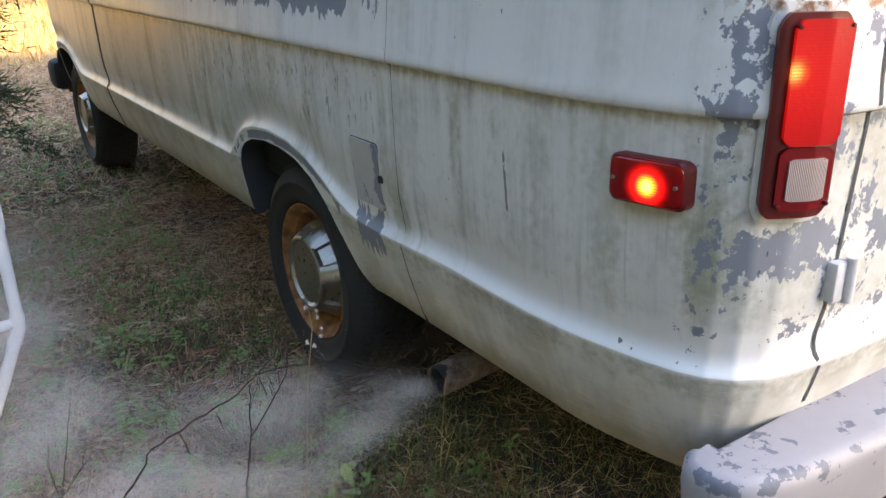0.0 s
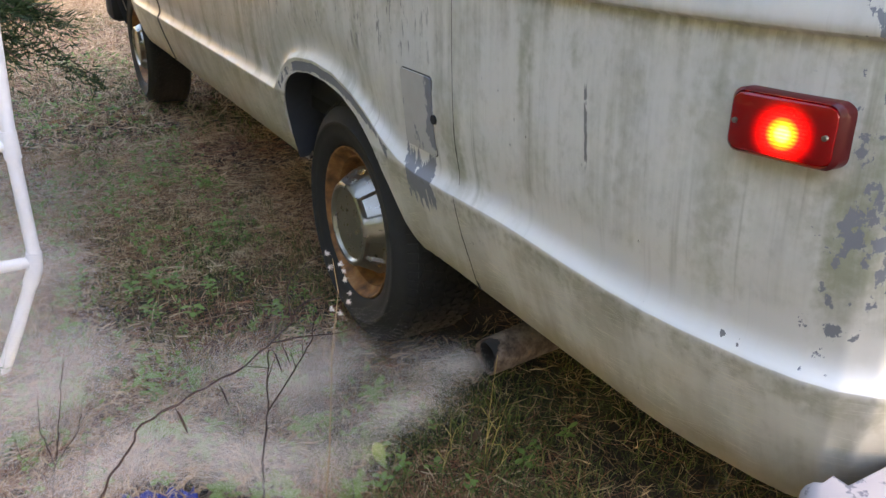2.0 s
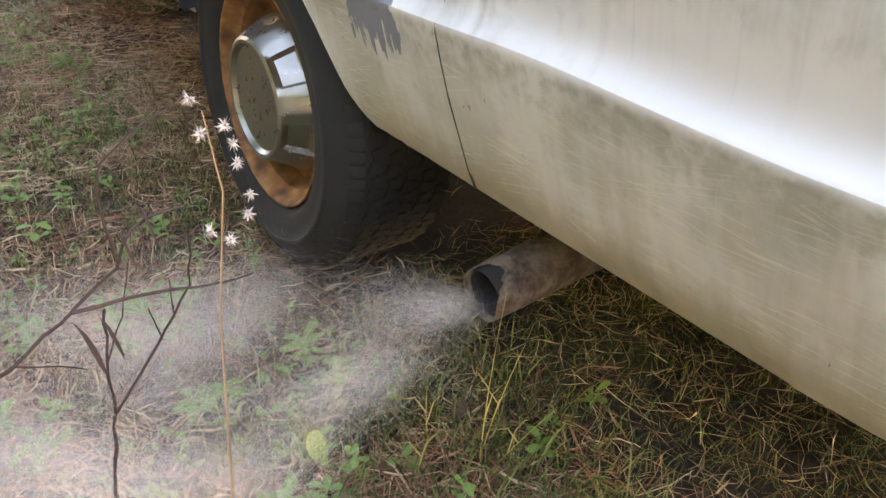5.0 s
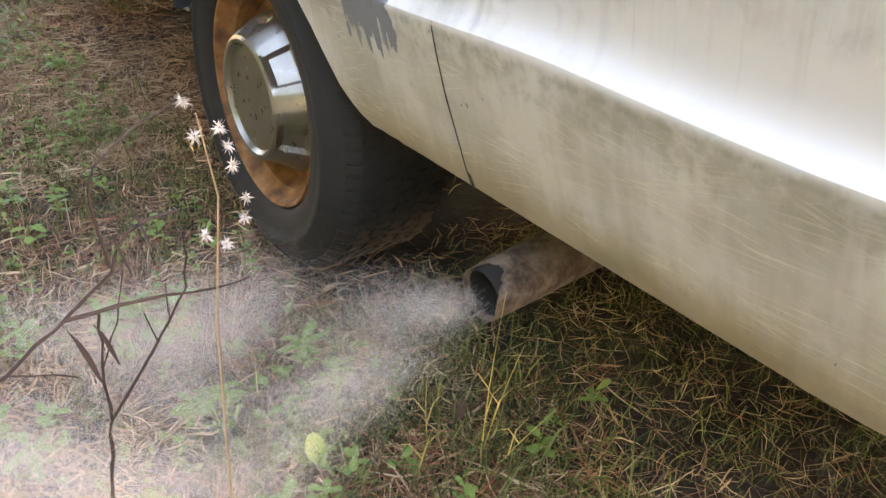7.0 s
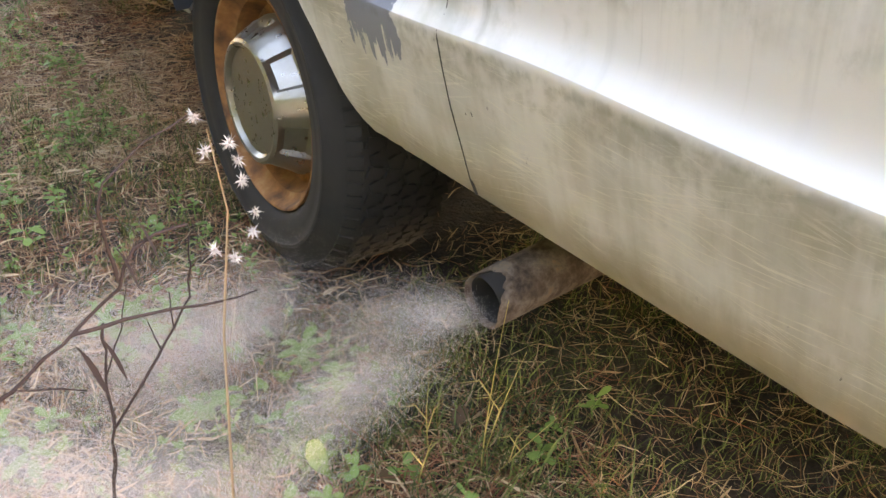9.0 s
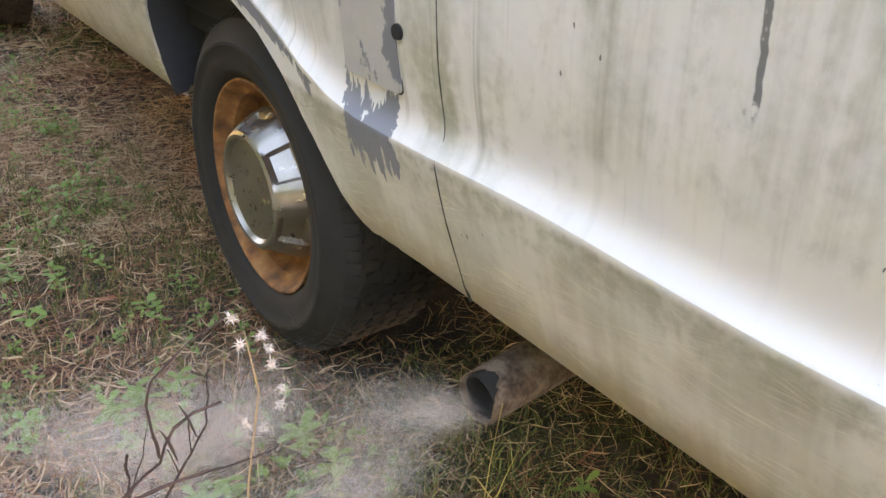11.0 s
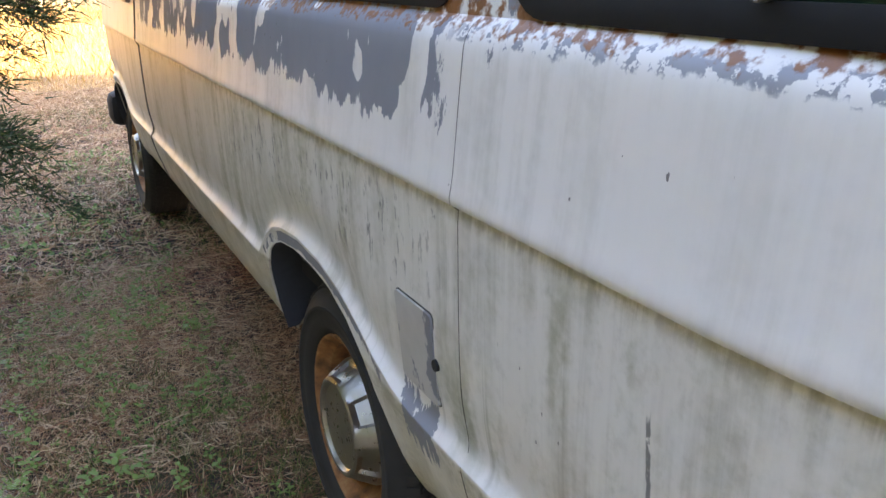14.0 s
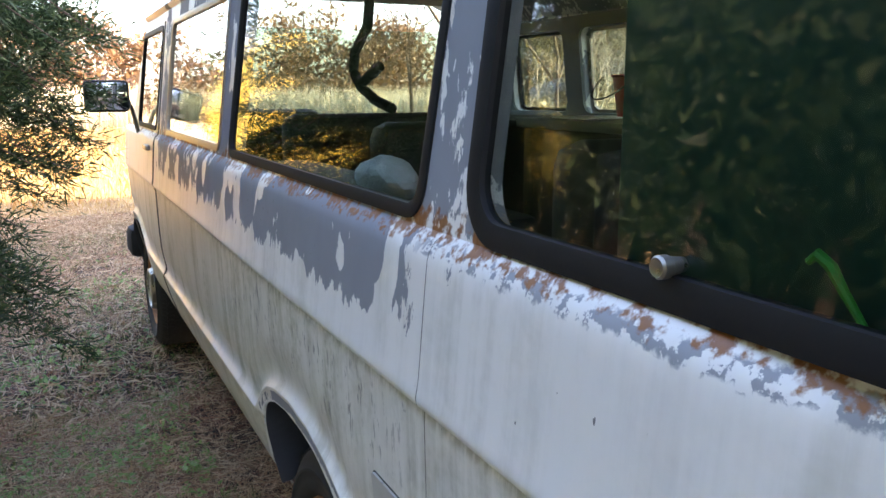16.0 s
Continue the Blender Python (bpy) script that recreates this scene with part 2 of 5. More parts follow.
def lid_paint():
    g = Graph("worn_lid_paint", 0.5)
    n = g.step(g.add(g.mul(g.noise(17, (1, 1, 0.6), 6, 0.65, 3.3), 0.8), g.mul(g.step(g.axis(1), 2.24, 2.195), 0.14)), 0.47, 0.50)
    g.bump(g.noise(80), 0.2, 0.001)
    return g.done(g.mix(n, g.mix(g.noise(30), (0.42, 0.41, 0.39), (0.55, 0.54, 0.52)), (0.20, 0.21, 0.235)))


def tyre_rubber():
    g = Graph("worn_rubber", 0.8)
    n = g.noise(30)
    g.bump(g.noise(180), 0.3, 0.001)
    return g.done(g.mix(n, (0.010, 0.010, 0.010), (0.024, 0.023, 0.021)))


def rusty_steel():
    g = Graph("rusty_rim_steel", 0.75)
    n, m = g.noise(25, detail=6), g.noise(110, detail=4)
    g.bump(m, 0.5, 0.001)
    return g.done(g.ramp(n, (0.3, (0.10, 0.045, 0.02)), (0.55, (0.30, 0.13, 0.045)), (0.75, (0.42, 0.24, 0.10))))


def chrome_dull():
    g = Graph("dull_chrome", 0.33, 0.9)
    n = g.noise(50, detail=6)
    g.bump(g.noise(300), 0.06, 0.001)
    return g.done(g.mix(n, (0.26, 0.245, 0.21), (0.40, 0.38, 0.33)), g.step(n, 0.3, 0.8, 0.26, 0.48))


def soil():
    g = Graph("grassy_soil", 0.95)
    a, b, c = g.noise(1.3, detail=5), g.noise(14, detail=6), g.noise(90, detail=5)
    col = g.ramp(g.add(g.mul(b, 0.6), g.mul(c, 0.4)), (0.42, (0.010, 0.007, 0.005)), (0.58, (0.034, 0.021, 0.014)), (0.76, (0.10, 0.065, 0.042)))
    col = g.mix(g.mul(g.step(a, 0.45, 0.65), 0.4), col, (0.11, 0.115, 0.045))
    # paler and more orange with distance, the sunlit field's tone set in colour
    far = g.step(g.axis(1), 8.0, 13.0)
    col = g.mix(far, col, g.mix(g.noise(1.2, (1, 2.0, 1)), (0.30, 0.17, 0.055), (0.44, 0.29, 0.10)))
    g.bump(g.add(b, c), 0.8, 0.02)
    return g.done(col)


PAINT = van_paint()
GLASS = glass("window_glass", (0.54, 0.63, 0.59))
RUBBER = simple("black_rubber_seal", (0.009, 0.009, 0.010), 0.6)
RUBBER.node_tree.nodes["Principled BSDF"].inputs["Specular IOR Level"].default_value = 0.25
TYRE, RUST, CHROME = tyre_rubber(), rusty_steel(), chrome_dull()
DARK = simple("black_underbody", (0.012, 0.012, 0.013), 0.85)
LINER = simple("dusty_wheel_well", (0.030, 0.034, 0.042), 0.8)
SEAM = simple("panel_gap", (0.06, 0.06, 0.055), 0.9)
TRIM = simple("aluminium_trim", (0.33, 0.30, 0.26), 0.4, 0.7)
# dark vinyl and panels, colours lowered further for the shade inside the van
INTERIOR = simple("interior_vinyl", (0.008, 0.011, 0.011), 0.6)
HEADLINER = simple("interior_panel", (0.08, 0.105, 0.105), 0.6)
GREEN = simple("dark_green_board", (0.004, 0.036, 0.022), 0.6)
RED = simple("red_plastic", (0.62, 0.015, 0.02), 0.4)
PAPER = simple("pale_paper", (0.7, 0.72, 0.74), 0.7)
PVC = simple("white_pvc", (0.78, 0.77, 0.78), 0.45, vary=0.12, scale=30)
BLUE = simple("blue_plastic", (0.025, 0.04, 0.22), 0.5)
TWIG = simple("dead_twig_bark", (0.038, 0.020, 0.015), 0.85)
# bark of the lit bare trees, their sunlit paleness put into the colour
PALE_BARK = simple("sunlit_pale_bark", (0.42, 0.36, 0.26), 0.85, scale=25)
BARK = simple("grey_bark", (0.10, 0.075, 0.055), 0.9, scale=25)
CUP = ribbed_lens()
LAMP_RIM = simple("dark_red_bezel", (0.10, 0.004, 0.006), 0.3, vary=0.1)
SCREW = simple("dull_screw", (0.25, 0.24, 0.22), 0.4, 0.8)
LENS_DARK = simple("dark_red_lens", (0.16, 0.003, 0.006), 0.22, vary=0.1)
LENS_SIDE = lit_lens("lit_marker_lens", (1.152, 1.408, 0.918), 0.044, 1.3, 1.0)
LENS_TAIL = lit_lens("lit_tail_lens", (1.232, 1.245, 1.09), 0.24, 0.09, 0.0)
GRASS = leafy("green_grass", (0.024, 0.034, 0.009), (0.075, 0.105, 0.022), (0.22, 0.26, 0.07))
STRAW = leafy("dry_grass", (0.18, 0.095, 0.048), (0.46, 0.305, 0.165), (0.70, 0.54, 0.34), (0.29, 0.135, 0.065))
NEEDLE = leafy("pine_needles", (0.19, 0.06, 0.03), (0.32, 0.12, 0.055), (0.42, 0.22, 0.12), through_light=0.1)
WEED = leafy("weed_leaves", (0.10, 0.19, 0.04), (0.17, 0.29, 0.07), (0.27, 0.39, 0.11))
CEDAR = leafy("cedar_sprays", (0.016, 0.040, 0.016), (0.038, 0.078, 0.026), (0.08, 0.12, 0.04))
AUTUMN = leafy("yellowed_leaves", (0.46, 0.38, 0.07), (0.72, 0.58, 0.15), (0.36, 0.34, 0.07), through_light=0.5)
BRUSH = leafy("brown_brush", (0.09, 0.05, 0.025), (0.17, 0.10, 0.045), (0.24, 0.15, 0.07))
# brushwood with the distance haze mixed into its colours
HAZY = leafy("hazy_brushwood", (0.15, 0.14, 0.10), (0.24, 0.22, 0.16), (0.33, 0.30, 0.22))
# field blades, their sunlit orange deepened in the colour itself
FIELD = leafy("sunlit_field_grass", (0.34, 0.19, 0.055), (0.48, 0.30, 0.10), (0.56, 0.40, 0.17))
REED = leafy("bleached_reeds", (0.50, 0.42, 0.26), (0.68, 0.60, 0.42), (0.78, 0.70, 0.52))
STALK = leafy("yellow_stalks", (0.42, 0.33, 0.10), (0.52, 0.42, 0.16))
FLUFF = leafy("white_seed_fluff", (0.55, 0.48, 0.42), (0.75, 0.68, 0.62))
MIST = leafy("water_droplets", (0.96, 0.90, 0.87), (0.98, 0.92, 0.89), rough=1.0, through_light=0.5)


# ---- building helpers ----
def stands_at(ob):
    """The world place of a thing or part; none of them is turned."""
    at = Vector((0, 0, 0))
    while ob:
        at += ob.location
        ob = ob.parent
    return at


def part(name, bm, material, parent=None, label="", smooth=True, sharp=35):
    """Links a bmesh given in world metres as one mesh object, under a thing or a part."""
    me = bpy.data.meshes.new(name)
    if parent:
        at = stands_at(parent)
        bmesh.ops.translate(bm, vec=-at, verts=bm.verts)
    bmesh.ops.recalc_face_normals(bm, faces=bm.faces)
    for fc in bm.faces:
        fc.smooth = smooth
    if smooth:
        for e in bm.edges:
            if len(e.link_faces) == 2 and e.calc_face_angle(0) > radians(sharp):
                e.smooth = False
    bm.to_mesh(me)
    bm.free()
    me.materials.append(material)
    ob = new(name, me)
    if parent:
        ob.parent = parent
    return tagged(ob, label)


def thing(name, at, label, category, group="", kind=""):
    e = new(name)
    e.location = at
    e.matrix_world = pose(*at)
    e.empty_display_size = 0.1
    return tagged(e, label, category, group, kind)


def raw(name, verts, faces, material, parent=None):
    """A mesh from arrays, for masses of small pieces."""
    me = bpy.data.meshes.new(name)
    verts = np.asarray(verts, np.float32)
    if parent:
        verts = verts - np.array(stands_at(parent), np.float32)
    faces = np.asarray(faces, np.int32)
    k = faces.shape[1]
    me.vertices.add(len(verts)), me.loops.add(faces.size), me.polygons.add(len(faces))
    me.vertices.foreach_set("co", verts.ravel())
    me.loops.foreach_set("vertex_index", faces.ravel())
    me.polygons.foreach_set("loop_start", np.arange(0, faces.size, k, dtype=np.int32))
    me.update(calc_edges=True)
    me.materials.append(material)
    ob = new(name, me)
    if parent:
        ob.parent = parent
    return ob


def box(bm, lo, hi, bevel=0.0):
    r = bmesh.ops.create_cube(bm, size=1.0)
    vs = r["verts"]
    for v in vs:
        v.co = Vector([(l + h) / 2 + c * (h - l) for l, h, c in zip(lo, hi, v.co)])
    if bevel:
        es = list({e for v in vs for e in v.link_edges})
        bmesh.ops.bevel(bm, geom=es, offset=bevel, segments=2, affect="EDGES", profile=0.5)


def tube(bm, pts, radii, sides=8, cap=True):
    """A round rod along a line of points."""
    rings = []
    pts = [Vector(p) for p in pts]
    for i, p in enumerate(pts):
        d = (pts[min(i + 1, len(pts) - 1)] - pts[max(i - 1, 0)]).normalized()
        a = d.orthogonal().normalized() if i == 0 else (rings[-1][1] - d * rings[-1][1].dot(d)).normalized()
        b = d.cross(a)
        r = radii[i] if isinstance(radii, (list, tuple)) else radii
        rings.append(([bm.verts.new(p + r * (math.cos(t) * a + math.sin(t) * b)) for t in [2 * math.pi * k / sides for k in range(sides)]], a))
    for (u, _), (v, _) in zip(rings, rings[1:]):
        for k in range(sides):
            bm.faces.new((u[k], u[(k + 1) % sides], v[(k + 1) % sides], v[k]))
    if cap:
        bm.faces.new(rings[0][0][::-1]), bm.faces.new(rings[-1][0])


def lathe(bm, prof, centre, axis, steps=48):
    """Turns (along, radius) pairs about an axis through centre."""
    d = Vector(axis).normalized()
    a = d.orthogonal().normalized()
    b = d.cross(a)
    rings = []
    for s, r in prof:
        if r < 1e-5:
            rings.append([bm.verts.new(Vector(centre) + d * s)])
        else:
            rings.append([bm.verts.new(Vector(centre) + d * s + r * (math.cos(t) * a + math.sin(t) * b)) for t in [2 * math.pi * k / steps for k in range(steps)]])
    for u, v in zip(rings, rings[1:]):
        for k in range(steps):
            q = [u[k % len(u)], u[(k + 1) % len(u)], v[(k + 1) % len(v)], v[k % len(v)]]
            q = list(dict.fromkeys(q))
            if len(q) > 2:
                bm.faces.new(q)


# ---- ground ----
def ground_z(x, y):
    x, y = np.asarray(x, float), np.asarray(y, float)
    return 0.012 * np.sin(3.1 * x + 1.3) * np.cos(2.3 * y) + 0.008 * np.sin(7.3 * x - 4.1 * y) - 0.004


def build_ground():
    g = lambda near, far, n, c: np.concatenate([c - near - np.geomspace(far, 0.3, n), np.arange(c - near, c + near, 0.08), c + near + np.geomspace(0.3, far, n)])
    xs, ys = g(2.2, 600, 24, 0.6), g(2.8, 900, 26, 3.0)
    X, Y = np.meshgrid(xs, ys, indexing="ij")
    Z = ground_z(X, Y) * (np.abs(X) < 12) * (np.abs(Y) < 20)
    n, m = X.shape
    i = np.arange(n * m).reshape(n, m)
    quads = np.stack([i[:-1, :-1], i[1:, :-1], i[1:, 1:], i[:-1, 1:]], -1).reshape(-1, 4)
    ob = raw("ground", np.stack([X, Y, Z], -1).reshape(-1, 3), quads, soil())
    tagged(ob, "brown soil with thin dry grass and pine litter", "ground", kind="structure")


build_ground()

# ---- van ----
van = thing("van", (2.13, 4.0, 0.0), "old white passenger van with peeling paint, grime streaks and rust", "van")
REAR_HUB, WHEELBASE, MID = 2.691, 3.24, 2.13
PROFILE = [(0.394, 1.232), (0.400, 1.218), (0.43, 1.205), (0.475, 1.190), (0.53, 1.171), (0.58, 1.157), (0.610, 1.1498), (0.618, 1.1482), (0.622, 1.1487), (0.628, 1.1535), (0.636, 1.1590), (0.645, 1.1620), (0.657, 1.1628), (0.668, 1.1618), (0.685, 1.1585), (0.715, 1.1525), (0.75, 1.1480), (0.80, 1.1450), (0.87, 1.1425), (1.0, 1.1400), (1.022, 1.1410), (1.0275, 1.1290), (1.035, 1.1262), (1.06, 1.131), (1.10, 1.1345), (1.15, 1.1385), (1.228, 1.1455), (1.243, 1.150), (1.255, 1.160), (1.264, 1.168)]
PZ, PX = [p[0] for p in PROFILE], [p[1] for p in PROFILE]
ARCH = [(-0.46, 0.394), (-0.40, 0.397), (-0.355, 0.404), (-0.32, 0.422), (-0.292, 0.455), (-0.268, 0.50), (-0.246, 0.54), (-0.215, 0.58), (-0.165, 0.625), (-0.10, 0.668), (-0.01, 0.702), (0.10, 0.717), (0.22, 0.717), (0.32, 0.703), (0.385, 0.68), (0.43, 0.65), (0.455, 0.61), (0.468, 0.56), (0.474, 0.49), (0.478, 0.396)]
CREASE = [(-0.50, 0.621), (-0.40, 0.622), (-0.33, 0.632), (-0.25, 0.658), (-0.18, 0.692), (-0.09, 0.726), (0.03, 0.752), (0.17, 0.760), (0.30, 0.747), (0.37, 0.728), (0.43, 0.695), (0.475, 0.655), (0.50, 0.632), (0.515, 0.621)]


def bottom_of(y):
    z = 0.394
    for hub in (REAR_HUB, REAR_HUB + WHEELBASE):
        z = max(z, float(np.interp(y - hub, *zip(*ARCH), left=0.394, right=0.394)))
    return z


def crease_of(y):
    z = 0.621 + 0.006 * math.exp(-((y - 1.95) / 0.16) ** 2)
    for hub in (REAR_HUB, REAR_HUB + WHEELBASE):
        z = max(z, float(np.interp(y - hub, *zip(*CREASE), left=0.621, right=0.621)))
    return z


def side_x(z, low=0.621):
    """The body side's x at a height, where the lower crease runs at height low."""
    if z < low + 0.07:
        return float(np.interp(max(z - low + 0.621, 0.394), PZ, PX))
    return float(np.interp(0.691 + (z - low - 0.07) / max(0.01, 0.98 - low - 0.07) * 0.289 if z < 0.98 else z, PZ, PX))


CORNER = [(0.0, 1.66), (0.004, 1.58), (0.011, 1.52), (0.020, 1.472), (0.032, 1.41), (0.047, 1.358), (0.068, 1.316), (0.100, 1.281), (0.145, 1.256), (0.21, 1.242), (0.30, 1.234), (0.5, 1.228), (0.988, 1.222)]


def corner_at(s):
    """A point of the rear corner's plan line (x, y) and its inward normal, s from 0 (side) to 1 (middle of the rear)."""
    k = s * (len(CORNER) - 1)
    i = min(int(k), len(CORNER) - 2)
    f = k - i
    d = [a + (b - a) * f for a, b in zip(CORNER[i], CORNER[i + 1])]
    ts = []
    for j in (i, i + 1):
        lo, hi = CORNER[max(0, j - 1)], CORNER[min(len(CORNER) - 1, j + 1)]
        ts.append(Vector((hi[0] - lo[0], hi[1] - lo[1])).normalized())
    t = (ts[0] * (1 - f) + ts[1] * f).normalized()
    nrm = Vector((-t.y, t.x))
    return Vector((1.1415 + d[0], d[1])), nrm


def build_side(mirror):
    bm = bmesh.new()
    lip = bm.verts.layers.float.new("lip")
    ys = sorted(set([round(1.66 + 0.03 * i, 4) for i in range(165)] + [round(h + o, 4) for h in (REAR_HUB, REAR_HUB + WHEELBASE) for o in list(np.arange(0.36, 0.53, 0.006)) + list(np.arange(-0.62, 0.36, 0.011))] + [4.94, 4.946, 4.954, 4.96]))
    cols = []
    for y in ys:
        b, low = bottom_of(y), crease_of(y)
        b = min(b, low - 0.012)
        arch = b > 0.40
        zs = list(np.linspace(b, low - 0.011, 7)) + [low - 0.004, low, low + 0.006, low + 0.014, low + 0.024, low + 0.036, low + 0.05, low + 0.07]
        zs += list(np.linspace(low + 0.07, 1.0, 9))[1:] + [1.014, 1.022, 1.0275, 1.031, 1.038, 1.05, 1.07, 1.11, 1.16, 1.205, 1.228, 1.236, 1.245, 1.255, 1.264]
        nose = max(0.0, y - 6.2)
        groove = 0.006 if 4.944 < y < 4.956 else 0.0
        col = []
        for z in zs:
            x = side_x(z, low) + nose * nose * 0.9 + groove
            if arch and z < low - 0.005:
                w = min(1.0, max(0.0, (low - 0.622) / 0.05))
                x += w * (1.1500 + 0.12 * (low - z) + nose * nose * 0.9 - x)
            v = bm.verts.new((x if not mirror else 2 * MID - x, y, z))
            v[lip] = 0.9 if arch and low - 0.036 < z < low - 0.004 and low > 0.64 else 0.0
            col.append(v)
        if arch:
            inner = bm.verts.new((col[0].co.x + (0.006 if not mirror else -0.006), y, b + 0.001))
            col.insert(0, inner)
        else:
            hem = min(0.04, 0.006 + max(0.0, min(abs(y - h - 0.472) for h in (REAR_HUB, REAR_HUB + WHEELBASE)) - 0.02))
            inner = bm.verts.new((col[0].co.x + (hem if not mirror else -hem), y, b))
            col.insert(0, inner)
        cols.append(col)
    zs0 = [0.394, 0.396, 0.4265, 0.459, 0.4915, 0.524, 0.57, 0.610, 0.617, 0.621, 0.627, 0.635, 0.645, 0.657, 0.671, 0.691]
    zs0 = zs0 + list(np.linspace(0.691, 1.0, 9))[1:] + [1.014, 1.022, 1.0275, 1.031, 1.038, 1.05, 1.07, 1.11, 1.16, 1.205, 1.228, 1.236, 1.245, 1.255, 1.264]
    rear = []
    for k in range(72, 0, -1):
        p, n = corner_at(k / 72)
        col = []
        for j, z in enumerate(zs0):
            q = p + n * (float(np.interp(z, PZ, PX)) - 1.1415 + (0.04 if j == 0 else 0.0))
            x = min(q.x, MID)
            col.append(bm.verts.new((x if not mirror else 2 * MID - x, q.y, z)))
        rear.append(col)
    cols = rear + cols
    for u, v in zip(cols, cols[1:]):
        for i in range(len(u) - 1):
            bm.faces.new((u[i], v[i], v[i + 1], u[i + 1]))
    return bm


body = part("body_side", build_side(False), PAINT, van, sharp=26)
part("body_side", build_side(True), PAINT, van, sharp=26)


def build_rear():
    """The rear corners and rear face, from skirt to window ledge and up to the roof."""
    bm = bmesh.new()
    bm.verts.layers.float.new("lip")
    zs = [1.264, 1.33, 1.5, 1.7, 1.79]
    for flip in (False, True):
        cols = []
        for k in range(34, 61):
            p, n = corner_at(k / 60)
            col = []
            for z in zs:
                off = (float(np.interp(z, PZ, PX)) if z <= 1.264 else 1.168 + 0.13 * (z - 1.264)) - 1.1415
                q = p + n * off
                x = min(q.x, MID)
                col.append(bm.verts.new((x if not flip else 2 * MID - x, q.y, z)))
            cols.append(col)
        for u, v in zip(cols, cols[1:]):
            for i in range(len(u) - 1):
                bm.faces.new((u[i], v[i], v[i + 1], u[i + 1]))
    return bm


part("rear_body", build_rear(), PAINT, van, sharp=50)


def rounded(y0, y1, z0, z1, r, n=7, slant=0.0):
    """Points of a rounded rectangle; slant leans its upright sides forwards with height."""
    pts = []
    for cy, cz, a0 in ((y1 - r, z0 + r, -90), (y1 - r, z1 - r, 0), (y0 + r, z1 - r, 90), (y0 + r, z0 + r, 180)):
        for i in range(n + 1):
            a = radians(a0 + 90 * i / n)
            z = cz + r * math.sin(a)
            pts.append((cy + r * math.cos(a) + slant * (z - z0), z))
    return pts


WINDOWS = [(1.34, 2.050, 1.268, 1.735, 0.085, 0.0), (2.180, 3.465, 1.272, 1.735, 0.05, -0.06), (3.59, 4.72, 1.276, 1.735, 0.05, 0.0), (5.02, 5.74, 1.276, 1.735, 0.05, -0.08)]


# the far side has narrower windows, set higher
FAR_WINDOWS = [(1.34, 2.050, 1.345, 1.735, 0.085, 0.0), (2.180, 2.95, 1.345, 1.735, 0.05, 0.0), (3.10, 4.325, 1.345, 1.735, 0.05, 0.0), (4.455, 4.965, 1.345, 1.735, 0.05, 0.0), (5.12, 5.74, 1.345, 1.735, 0.05, -0.08)]


def glass_x(z, flip=False):
    x = 1.168 + 0.13 * (z - 1.264)
    return 2 * MID - x if flip else x


def build_upper(flip, lining=False):
    bm = bmesh.new()
    bm.verts.layers.float.new("lip")
    loops = [[(y, 1.264) for y in np.linspace(1.30, 6.05, 30)] + [(5.80, 1.60), (5.62, 1.79)] + [(y, 1.79) for y in np.linspace(5.5, 1.30, 25)]]
    loops += [rounded(*w[:5], slant=w[5]) for w in (FAR_WINDOWS if flip else WINDOWS)]
    edges = []
    for lp in loops:
        vs = [bm.verts.new((0, y, z)) for y, z in lp]
        edges += [bm.edges.new((a, b)) for a, b in zip(vs, vs[1:] + vs[:1])]
    bmesh.ops.triangle_fill(bm, use_beauty=True, edges=edges)
    for v in bm.verts:
        rear = max(0.0, 1.5 - v.co.y)
        dx = 0.5 * rear * rear
        v.co.x = glass_x(v.co.z) + dx
        if flip:
            v.co.x = 2 * MID - v.co.x
        if lining:
            v.co.x -= 0.049
    ret = bmesh.ops.extrude_face_region(bm, geom=list(bm.faces))
    bmesh.ops.translate(bm, vec=(-0.012 if lining else 0.045 if not flip else -0.045, 0, 0), verts=[q for q in ret["geom"] if isinstance(q, bmesh.types.BMVert)])
    return bm


part("window_frame_panel", build_upper(False), PAINT, van, sharp=30)
part("window_frame_panel", build_upper(True), PAINT, van, sharp=30)
part("window_lining", build_upper(True, True), HEADLINER, van, "dull grey-green inner lining", sharp=30)


def ring(lp_out, lp_in, thick, flip, push=0.0):
    """A rubber or metal frame between two loops, standing proud of the glass plane."""
    bm = bmesh.new()
    s = -1 if flip else 1
    rows = []
    for lp, dx in ((lp_out, 0.01), (lp_out, -thick * 0.7), ([((a[0] + b[0]) / 2, (a[1] + b[1]) / 2) for a, b in zip(lp_out, lp_in)], -thick), (lp_in, -thick * 0.6), (lp_in, 0.012)):
        rows.append([bm.verts.new((glass_x(z, flip) + s * (dx + push), y, z)) for y, z in lp])
    for u, v in zip(rows, rows[1:]):
        for i in range(len(u)):
            j = (i + 1) % len(u)
            bm.faces.new((u[i], u[j], v[j], v[i]))
    return bm


